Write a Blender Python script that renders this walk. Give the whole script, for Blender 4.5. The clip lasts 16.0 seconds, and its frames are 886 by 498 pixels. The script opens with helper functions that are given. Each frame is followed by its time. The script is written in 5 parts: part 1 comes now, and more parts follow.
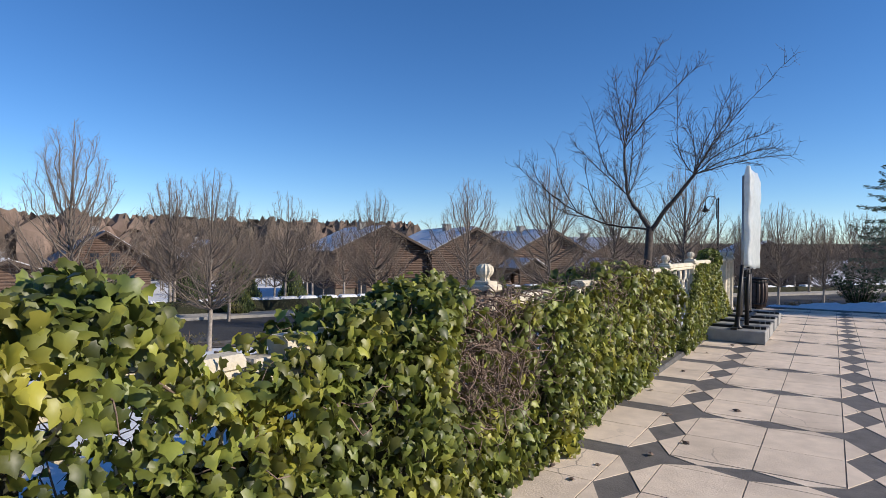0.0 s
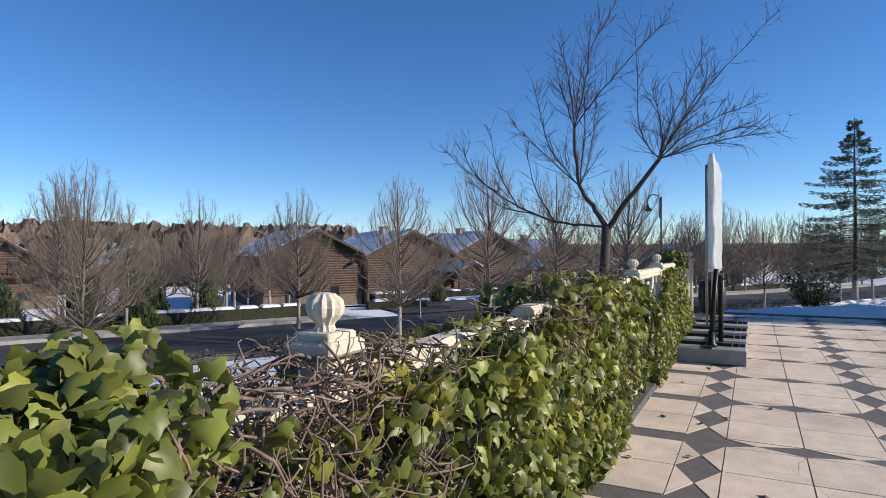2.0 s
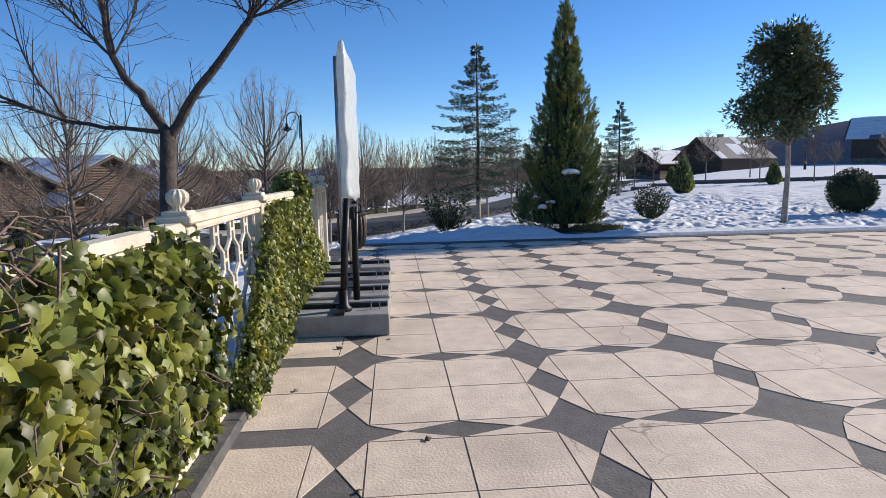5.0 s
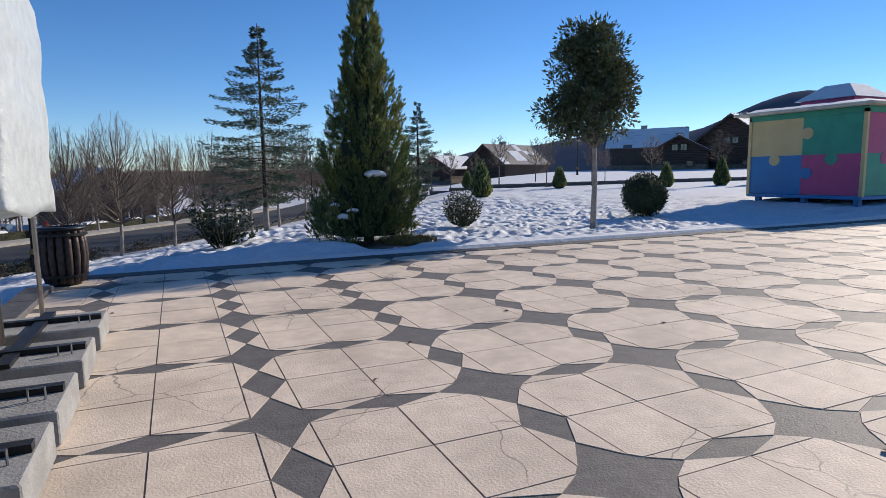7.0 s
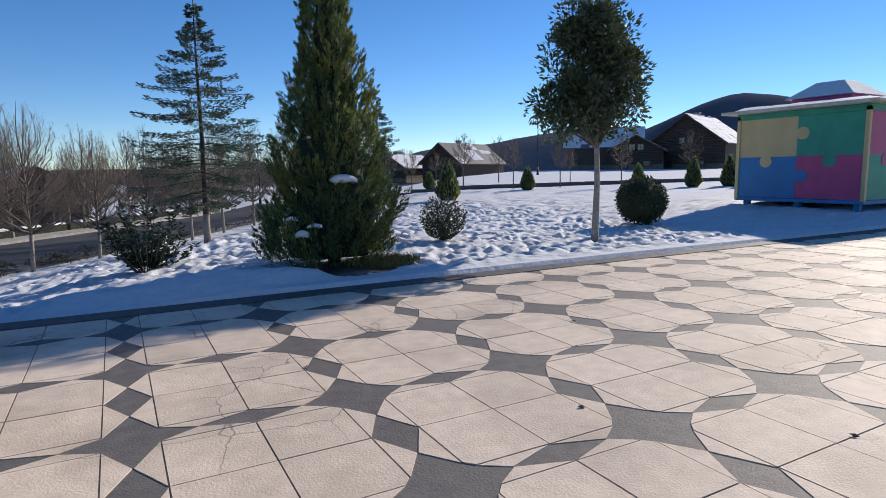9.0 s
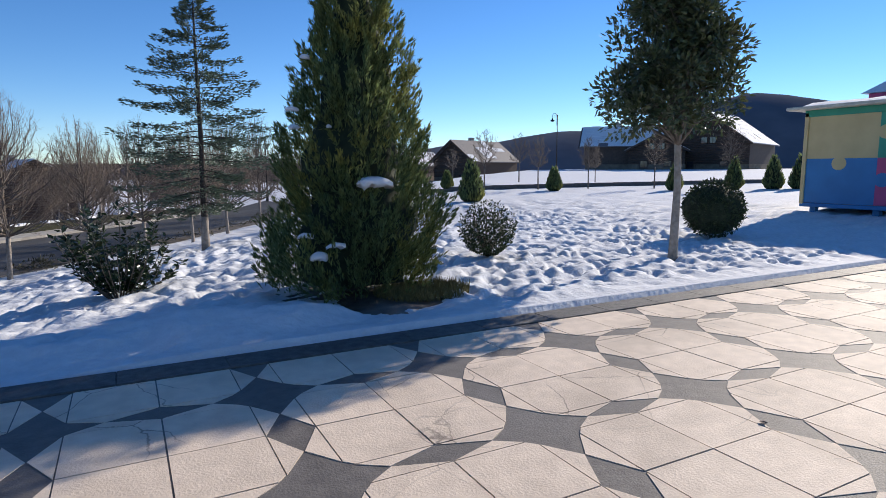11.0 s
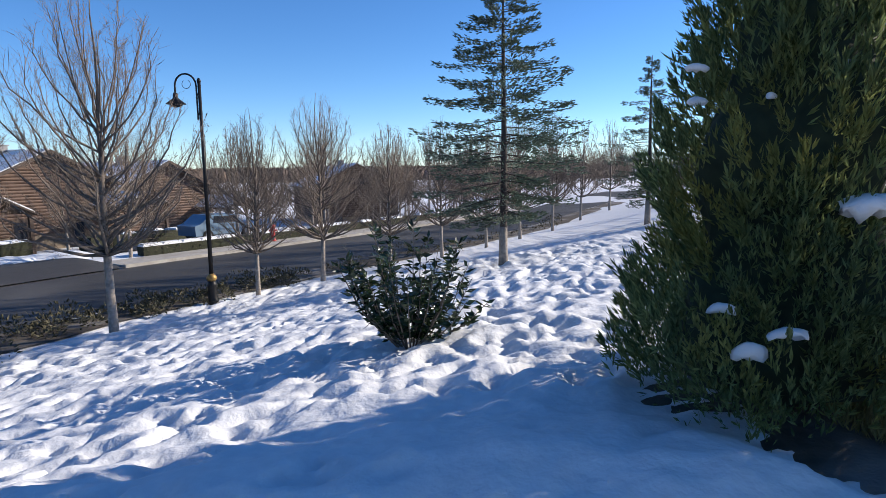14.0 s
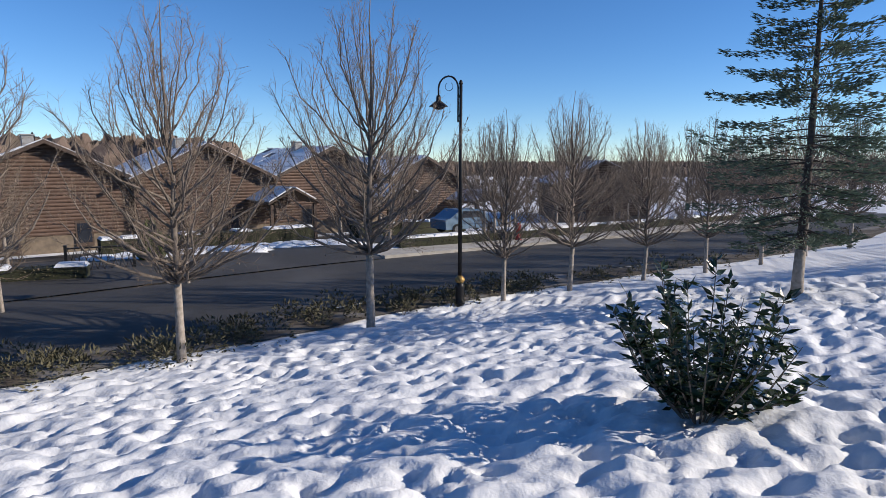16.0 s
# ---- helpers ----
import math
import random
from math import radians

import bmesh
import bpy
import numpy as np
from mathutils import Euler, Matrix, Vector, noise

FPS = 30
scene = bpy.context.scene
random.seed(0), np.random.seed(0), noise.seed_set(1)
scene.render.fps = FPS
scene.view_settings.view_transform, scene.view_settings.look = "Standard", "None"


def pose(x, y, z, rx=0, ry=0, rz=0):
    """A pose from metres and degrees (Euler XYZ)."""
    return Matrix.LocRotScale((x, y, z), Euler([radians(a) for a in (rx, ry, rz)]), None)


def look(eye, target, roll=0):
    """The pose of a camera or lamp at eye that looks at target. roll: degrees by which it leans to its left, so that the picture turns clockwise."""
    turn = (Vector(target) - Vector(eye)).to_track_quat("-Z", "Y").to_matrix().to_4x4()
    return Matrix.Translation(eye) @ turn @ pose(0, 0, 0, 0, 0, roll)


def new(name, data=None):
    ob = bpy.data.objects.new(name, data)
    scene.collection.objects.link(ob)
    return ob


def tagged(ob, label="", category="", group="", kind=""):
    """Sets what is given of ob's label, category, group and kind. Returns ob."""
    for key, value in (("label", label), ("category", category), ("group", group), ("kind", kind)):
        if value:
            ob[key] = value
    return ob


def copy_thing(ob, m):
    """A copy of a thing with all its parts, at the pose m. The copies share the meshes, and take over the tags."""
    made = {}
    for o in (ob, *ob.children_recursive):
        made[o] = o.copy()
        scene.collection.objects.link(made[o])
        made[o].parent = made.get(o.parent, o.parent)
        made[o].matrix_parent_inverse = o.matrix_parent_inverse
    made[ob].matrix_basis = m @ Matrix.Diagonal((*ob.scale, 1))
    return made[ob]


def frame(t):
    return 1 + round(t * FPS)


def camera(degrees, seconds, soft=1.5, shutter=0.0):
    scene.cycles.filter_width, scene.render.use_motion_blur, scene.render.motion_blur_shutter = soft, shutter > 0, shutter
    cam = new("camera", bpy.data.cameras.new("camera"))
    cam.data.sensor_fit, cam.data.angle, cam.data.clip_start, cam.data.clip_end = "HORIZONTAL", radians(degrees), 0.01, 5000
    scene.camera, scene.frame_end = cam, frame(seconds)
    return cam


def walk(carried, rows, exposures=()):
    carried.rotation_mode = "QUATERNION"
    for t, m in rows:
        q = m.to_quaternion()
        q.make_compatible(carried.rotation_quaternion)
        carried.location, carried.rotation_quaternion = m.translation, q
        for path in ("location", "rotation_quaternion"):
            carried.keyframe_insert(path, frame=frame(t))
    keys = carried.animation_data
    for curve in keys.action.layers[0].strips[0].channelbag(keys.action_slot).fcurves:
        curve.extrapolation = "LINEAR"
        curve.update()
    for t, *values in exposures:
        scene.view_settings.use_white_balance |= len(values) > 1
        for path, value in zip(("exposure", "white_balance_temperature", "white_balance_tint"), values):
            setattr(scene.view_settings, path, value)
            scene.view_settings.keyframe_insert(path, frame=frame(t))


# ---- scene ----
cam = camera(73.3, 16.0, 0.85)
PATH = [
    (0, (-0.343, 0.289, 1.486), (-1.437, 1.963, 1.479), 0.5),
    (0.5, (-0.565, 0.788, 1.49), (-1.655, 2.465, 1.487), 0.4),
    (1, (-0.759, 1.311, 1.471), (-1.786, 3.027, 1.48), 0.4),
    (1.5, (-0.95, 1.83, 1.494), (-1.919, 3.58, 1.505), 0.3),
    (2, (-1.111, 2.281, 1.502), (-2.037, 4.054, 1.506), -0.2),
    (2.5, (-1.197, 2.793, 1.529), (-2.047, 4.603, 1.53), -0.4),
    (3, (-1.332, 3.287, 1.489), (-2.078, 5.141, 1.415), -0.6),
    (3.5, (-1.346, 3.824, 1.418), (-1.917, 5.731, 1.223), -0.7),
    (4, (-1.296, 4.387, 1.454), (-1.724, 6.326, 1.213), -0.8),
    (4.5, (-1.244, 4.942, 1.452), (-1.372, 6.922, 1.199), -0.9),
    (5, (-1.127, 5.515, 1.461), (-0.968, 7.492, 1.205), -1.1),
    (5.2, (-1.073, 5.732, 1.467), (-0.836, 7.7, 1.203), -1.4),
    (7.3, (-0.469, 8.458, 1.4), (0.376, 10.253, 1.144), -0.8),
    (7.5, (-0.402, 8.699, 1.437), (0.454, 10.487, 1.174), -0.9),
    (8, (-0.289, 9.293, 1.436), (0.614, 11.059, 1.173), -0.8),
    (8.5, (-0.174, 9.885, 1.453), (0.772, 11.628, 1.196), -0.6),
    (8.7, (-0.137, 10.121, 1.484), (0.817, 11.86, 1.227), -0.7),
    (10.8, (0.393, 12.542, 1.556), (1.329, 14.29, 1.29), -0.2),
    (11, (0.46, 12.791, 1.565), (1.394, 14.54, 1.299), -0.1),
    (11.5, (0.552, 13.392, 1.586), (1.488, 15.139, 1.319), -0.1),
    (12, (0.624, 13.957, 1.586), (1.563, 15.701, 1.311), -0.0),
    (12.5, (0.632, 14.516, 1.612), (1.564, 16.265, 1.349), -0.0),
    (12.8, (0.536, 14.794, 1.597), (1.374, 16.592, 1.342), -0.3),
    (13, (0.577, 15.007, 1.6), (1.3, 16.852, 1.333), -0.5),
    (13.5, (0.608, 15.532, 1.583), (1.06, 17.463, 1.322), -0.5),
    (14, (0.526, 15.938, 1.639), (0.579, 17.92, 1.378), -0.8),
    (14.5, (0.376, 16.26, 1.736), (0.067, 18.217, 1.462), -0.4),
    (15, (0.303, 16.532, 1.779), (-0.152, 18.461, 1.507), -0.2),
    (15.5, (0.194, 16.766, 1.856), (-0.408, 18.653, 1.576), 0.0),
    (16, (0.043, 16.934, 1.874), (-0.674, 18.781, 1.598), 0.1),
]
EXPOSURES = [(0.0, 0.4), (3.0, 0.46), (5.0, 0.48), (7.3, 0.26), (8.7, 0.26), (11.0, 0.46), (12.5, 0.72), (13.6, 0.8), (14.5, 0.54), (16.0, 0.42)]
walk(cam, [(t, look(eye, target, roll)) for t, eye, target, roll in PATH], EXPOSURES)

# ---- light ----
SUN_AZ, SUN_EL = radians(71.5), radians(24.0)     # bearing from +y towards +x
sun_dir = Vector((math.sin(SUN_AZ) * math.cos(SUN_EL), math.cos(SUN_AZ) * math.cos(SUN_EL), math.sin(SUN_EL)))
world = bpy.data.worlds.new("sky")
scene.world = world
world.use_nodes = True
wn = world.node_tree.nodes
sky = wn.new("ShaderNodeTexSky")
sky.sky_type, sky.sun_disc = "NISHITA", False
sky.sun_elevation, sky.sun_rotation = SUN_EL, SUN_AZ
sky.air_density, sky.dust_density, sky.ozone_density, sky.altitude = 0.95, 0.0, 4.2, 1800
wn["Background"].inputs["Strength"].default_value = 0.112
deep = wn.new("ShaderNodeHueSaturation")
deep.inputs["Hue"].default_value = 0.505
deep.inputs["Saturation"].default_value = 1.17
world.node_tree.links.new(sky.outputs[0], deep.inputs["Color"])
world.node_tree.links.new(deep.outputs[0], wn["Background"].inputs["Color"])
sun = new("sun", bpy.data.lights.new("sun", "SUN"))
sun.data.energy, sun.data.angle, sun.data.color = 4.4, radians(0.53), (1.0, 0.895, 0.77)
sun.matrix_world = look(sun_dir * 60, (0, 0, 0))

# ---- materials ----
def material(name, base, second=None, scale=4.0, detail=6.0, rough=0.8, metal=0.0, bump=0.0, bump_scale=40.0, stain=None,
             stain_scale=1.2, stain_amount=0.5, lottery=0.0, spec=0.4, island=False, translucent=0.0, cracks=False):
    m = bpy.data.materials.new(name)
    m.use_nodes = True
    n, ln = m.node_tree.nodes, m.node_tree.links
    b = n["Principled BSDF"]
    b.inputs["Roughness"].default_value, b.inputs["Metallic"].default_value = rough, metal
    b.inputs["Specular IOR Level"].default_value = spec
    co = n.new("ShaderNodeTexCoord")
    where = n.new("ShaderNodeNewGeometry").outputs["Position"] if cracks else co.outputs["Object"]
    grain = n.new("ShaderNodeTexNoise")
    grain.inputs["Scale"].default_value, grain.inputs["Detail"].default_value = scale, detail
    ln.new(where, grain.inputs["Vector"])
    ramp = n.new("ShaderNodeValToRGB")
    ramp.color_ramp.elements[0].position, ramp.color_ramp.elements[1].position = 0.35, 0.68
    second = second or tuple(c * 0.75 for c in base)
    ramp.color_ramp.elements[0].color, ramp.color_ramp.elements[1].color = (*second, 1), (*base, 1)
    ln.new(grain.outputs["Fac"], ramp.inputs["Fac"])
    out = ramp.outputs["Color"]
    if stain:
        big = n.new("ShaderNodeTexNoise")
        big.inputs["Scale"].default_value, big.inputs["Detail"].default_value = stain_scale, 4
        ln.new(where, big.inputs["Vector"])
        cut = n.new("ShaderNodeMapRange")
        cut.inputs["From Min"].default_value, cut.inputs["From Max"].default_value = 0.48, 0.72
        cut.inputs["To Max"].default_value = stain_amount
        ln.new(big.outputs["Fac"], cut.inputs["Value"])
        mix = n.new("ShaderNodeMix")
        mix.data_type = "RGBA"
        ln.new(cut.outputs[0], mix.inputs["Factor"])
        ln.new(out, mix.inputs["A"])
        mix.inputs["B"].default_value = (*stain, 1)
        out = mix.outputs["Result"]
    if cracks:
        warp = n.new("ShaderNodeTexNoise")
        warp.inputs["Scale"].default_value, warp.inputs["Detail"].default_value = 3.0, 5
        ln.new(where, warp.inputs["Vector"])
        bent = n.new("ShaderNodeMix")
        bent.data_type = "VECTOR"
        bent.inputs["Factor"].default_value = 0.16
        ln.new(where, bent.inputs["A"])
        ln.new(warp.outputs["Color"], bent.inputs["B"])
        cell = n.new("ShaderNodeTexVoronoi")
        cell.feature = "DISTANCE_TO_EDGE"
        cell.inputs["Scale"].default_value = 1.7
        ln.new(bent.outputs["Result"], cell.inputs["Vector"])
        line = n.new("ShaderNodeMapRange")
        line.inputs["From Min"].default_value, line.inputs["From Max"].default_value = 0.002, 0.008
        line.inputs["To Min"].default_value, line.inputs["To Max"].default_value = 1.0, 0.0
        ln.new(cell.outputs["Distance"], line.inputs["Value"])
        where2 = n.new("ShaderNodeTexNoise")
        where2.inputs["Scale"].default_value = 0.55
        ln.new(where, where2.inputs["Vector"])
        gate = n.new("ShaderNodeMapRange")
        gate.inputs["From Min"].default_value, gate.inputs["From Max"].default_value = 0.52, 0.6
        gate.inputs["To Max"].default_value = 0.7
        ln.new(where2.outputs["Fac"], gate.inputs["Value"])
        both = n.new("ShaderNodeMath")
        both.operation = "MULTIPLY"
        ln.new(line.outputs[0], both.inputs[0])
        ln.new(gate.outputs[0], both.inputs[1])
        mix = n.new("ShaderNodeMix")
        mix.data_type = "RGBA"
        ln.new(both.outputs[0], mix.inputs["Factor"])
        ln.new(out, mix.inputs["A"])
        mix.inputs["B"].default_value = (0.16, 0.13, 0.11, 1)
        out = mix.outputs["Result"]
    if lottery:
        info = n.new("ShaderNodeNewGeometry" if island else "ShaderNodeObjectInfo")
        hsv = n.new("ShaderNodeHueSaturation")
        mp = n.new("ShaderNodeMapRange")
        mp.inputs["To Min"].default_value, mp.inputs["To Max"].default_value = 1 - lottery, 1 + lottery
        ln.new(info.outputs["Random Per Island" if island else "Random"], mp.inputs["Value"])
        ln.new(mp.outputs[0], hsv.inputs["Value"])
        ln.new(out, hsv.inputs["Color"])
        out = hsv.outputs["Color"]
    ln.new(out, b.inputs["Base Color"])
    if bump:
        fine = n.new("ShaderNodeTexNoise")
        fine.inputs["Scale"].default_value, fine.inputs["Detail"].default_value = bump_scale, 6
        ln.new(where, fine.inputs["Vector"])
        bm = n.new("ShaderNodeBump")
        bm.inputs["Strength"].default_value, bm.inputs["Distance"].default_value = bump, 0.02
        ln.new(fine.outputs["Fac"], bm.inputs["Height"])
        ln.new(bm.outputs[0], b.inputs["Normal"])
    if translucent:
        tr = n.new("ShaderNodeBsdfTranslucent")
        ln.new(out, tr.inputs["Color"])
        mx = n.new("ShaderNodeMixShader")
        mx.inputs["Fac"].default_value = translucent
        ln.new(b.outputs[0], mx.inputs[1])
        ln.new(tr.outputs[0], mx.inputs[2])
        ln.new(mx.outputs[0], n["Material Output"].inputs["Surface"])
    return m


M_PALE = material("pale_stone_tile", (0.77, 0.64, 0.505), (0.66, 0.545, 0.43), 7, 8, 0.72, 0, 0.25, 60, (0.44, 0.36, 0.28), 1.1, 0.65, 0.06, spec=0.3, cracks=True)
M_PALE_REST = material("pale_stone_tile_rest", (0.77, 0.64, 0.505), (0.66, 0.545, 0.43), 7, 8, 0.72, 0, 0.25, 60, (0.44, 0.36, 0.28), 1.1, 0.65, 0.06, island=True, spec=0.3, cracks=True)
M_DARK = material("dark_stone_tile", (0.16, 0.145, 0.132), (0.115, 0.105, 0.097), 9, 8, 0.7, 0, 0.25, 70, (0.17, 0.16, 0.15), 0.9, 0.5)
M_CURB = material("dark_edging_stone", (0.12, 0.115, 0.11), (0.07, 0.068, 0.066), 12, 8, 0.7, 0, 0.3, 60)
M_SNOW = material("snow", (0.73, 0.74, 0.755), (0.64, 0.66, 0.685), 9, 8, 0.8, 0, 0.8, 13, spec=0.15)
M_ASPHALT = material("asphalt", (0.05, 0.048, 0.046), (0.036, 0.035, 0.034), 6, 10, 0.75, 0, 0.4, 90, (0.10, 0.097, 0.092), 0.35, 0.6)
M_KERB = material("concrete_kerb", (0.42, 0.40, 0.36), (0.32, 0.30, 0.27), 5, 8, 0.85, 0, 0.3, 50, (0.2, 0.18, 0.15), 0.8, 0.5)
M_CONCRETE = material("grey_concrete", (0.34, 0.335, 0.32), (0.25, 0.245, 0.235), 6, 8, 0.85, 0, 0.4, 50, (0.15, 0.14, 0.13), 2.0, 0.5)
M_FENCE = material("cream_cast_stone", (0.66, 0.60, 0.47), (0.55, 0.49, 0.38), 9, 8, 0.75, 0, 0.3, 60, (0.34, 0.29, 0.21), 3.0, 0.5)
M_BARK = material("grey_brown_bark", (0.2, 0.165, 0.135), (0.11, 0.09, 0.075), 14, 8, 0.9, 0, 0.5, 40)
M_LIME = material("whitewashed_bark", (0.36, 0.315, 0.27), (0.22, 0.19, 0.16), 12, 8, 0.9, 0, 0.5, 40)
M_TWIG = material("thin_twigs", (0.215, 0.165, 0.125), (0.125, 0.095, 0.072), 8, 4, 0.85)
M_DARKBARK = material("dark_bark", (0.085, 0.066, 0.055), (0.04, 0.032, 0.028), 14, 8, 0.9, 0, 0.5, 40)
M_STEM = material("dry_ivy_stem", (0.25, 0.18, 0.14), (0.13, 0.09, 0.07), 20, 6, 0.85, 0, 0.4, 60)
M_IVY = material("ivy_leaf", (0.215, 0.24, 0.045), (0.07, 0.095, 0.022), 7, 4, 0.46, 0, 0, 0, (0.42, 0.37, 0.05), 3.0, 0.65, 0.6, 0.5, True, 0.3)
M_IVYPART = material("large_ivy_leaf", (0.225, 0.25, 0.048), (0.09, 0.12, 0.028), 3, 4, 0.46, 0, 0, 0, (0.36, 0.33, 0.05), 1.1, 0.7, 0.5, 0.45, False, 0.35)
# near-black colour standing for shade deep inside ivy and hedges
M_IVYSHADE = material("ivy_shade", (0.035, 0.04, 0.018), (0.02, 0.02, 0.012), 12, 5, 0.9)
M_CYP = material("cypress_spray", (0.18, 0.22, 0.085), (0.11, 0.15, 0.07), 5, 5, 0.9, 0, 0, 0, (0.36, 0.30, 0.06), 1.1, 0.6, 0.45, 0.1, True, 0.4)
# shade inside dense foliage, given as a near-black colour
M_CORESHADE = material("foliage_core_shade", (0.03, 0.042, 0.018), (0.016, 0.024, 0.011), 8, 4, 0.9)
M_CEDAR = material("cedar_needles", (0.12, 0.155, 0.11), (0.07, 0.10, 0.07), 6, 5, 0.7, 0, 0, 0, None, 1, 0, 0.3, 0.3, True, 0.15)
M_MAG = material("magnolia_leaf", (0.085, 0.11, 0.045), (0.05, 0.07, 0.03), 5, 4, 0.28, 0, 0, 0, (0.12, 0.085, 0.035), 2, 0.4, 0.35, 0.5, True, 0.22)
M_LAUREL = material("laurel_leaf", (0.035, 0.058, 0.022), (0.02, 0.034, 0.014), 5, 4, 0.25, 0, 0, 0, None, 1, 0, 0.3, 0.6, True, 0.12)
M_BOX = material("clipped_box_leaf", (0.045, 0.065, 0.022), (0.022, 0.034, 0.012), 6, 4, 0.6, 0, 0, 0, None, 1, 0, 0.3, 0.4, True, 0.12)
M_DRYBUSH = material("dry_bush", (0.14, 0.125, 0.08), (0.06, 0.06, 0.035), 6, 4, 0.85, 0, 0, 0, None, 1, 0, 0.3, 0.3, True, 0.1)
M_LOG = material("brown_log", (0.135, 0.085, 0.062), (0.095, 0.058, 0.042), 5, 8, 0.7, 0, 0.4, 30, (0.08, 0.05, 0.035), 1.0, 0.5)
M_DARKWOOD = material("dark_stained_wood", (0.085, 0.055, 0.04), (0.05, 0.034, 0.026), 6, 8, 0.7, 0, 0.4, 30)
M_STONEWALL = material("tan_stone_wall", (0.20, 0.155, 0.11), (0.12, 0.095, 0.07), 3, 6, 0.85, 0, 0.5, 18, (0.12, 0.10, 0.08), 1, 0.5)
M_ROOF = material("slate_roof", (0.16, 0.15, 0.155), (0.10, 0.095, 0.10), 5, 6, 0.7, 0, 0.3, 30)
M_GLASSDARK = material("window_glass", (0.03, 0.035, 0.045), (0.02, 0.022, 0.03), 3, 3, 0.08, spec=0.8)
M_BLACK = material("black_painted_steel", (0.018, 0.018, 0.019), (0.012, 0.012, 0.013), 8, 4, 0.45, 0.3, 0.1, 60)
M_STEEL = material("grey_galvanised_pole", (0.35, 0.35, 0.35), (0.26, 0.26, 0.265), 8, 4, 0.4, 0.8)
M_WRAP = material("white_plastic_wrap", (0.74, 0.77, 0.76), (0.62, 0.66, 0.66), 8, 6, 0.3, 0, 0.6, 25, translucent=0.3)
M_BIN = material("brown_wood_slat", (0.075, 0.045, 0.035), (0.04, 0.025, 0.02), 14, 6, 0.55, 0, 0.3, 40)
M_SOIL = material("damp_soil_and_litter", (0.11, 0.085, 0.06), (0.05, 0.042, 0.032), 5, 10, 0.95, 0, 0.6, 30, (0.5, 0.5, 0.5), 0.8, 0.35)
M_GRASS = material("brown_grass", (0.26, 0.21, 0.08), (0.13, 0.115, 0.045), 20, 8, 0.95, 0, 0.6, 60)
M_WOODS = material("winter_woods", (0.23, 0.165, 0.13), (0.13, 0.095, 0.075), 0.3, 8, 0.95, 0, 0, 0, (0.035, 0.045, 0.035), 0.06, 0.6, 0.25, 0.2, True)
# blue-grey base: distance haze is mixed into the hill's colour
M_HAZEHILL = material("far_wooded_hill_haze_tint", (0.13, 0.14, 0.165), (0.09, 0.10, 0.125), 0.02, 10, 1.0, spec=0.0)
M_YELLOW = material("yellow_paint", (0.62, 0.47, 0.22), (0.55, 0.41, 0.19), 2, 5, 0.5, 0, 0.1, 30)
M_GREEN = material("green_paint", (0.05, 0.32, 0.20), (0.04, 0.27, 0.17), 2, 5, 0.5, 0, 0.1, 30)
M_BLUE = material("blue_paint", (0.04, 0.20, 0.42), (0.035, 0.17, 0.36), 2, 5, 0.5, 0, 0.1, 30)
M_PINK = material("magenta_paint", (0.52, 0.08, 0.20), (0.44, 0.07, 0.17), 2, 5, 0.5, 0, 0.1, 30)
M_BRASS = material("old_gold_paint", (0.35, 0.22, 0.07), (0.25, 0.15, 0.05), 9, 5, 0.5, 0.4)
M_CARBLUE = material("blue_car_paint", (0.16, 0.24, 0.32), (0.15, 0.22, 0.30), 2, 3, 0.25)
M_RED = material("red_paint", (0.45, 0.04, 0.03), (0.38, 0.035, 0.03), 4, 4, 0.5)

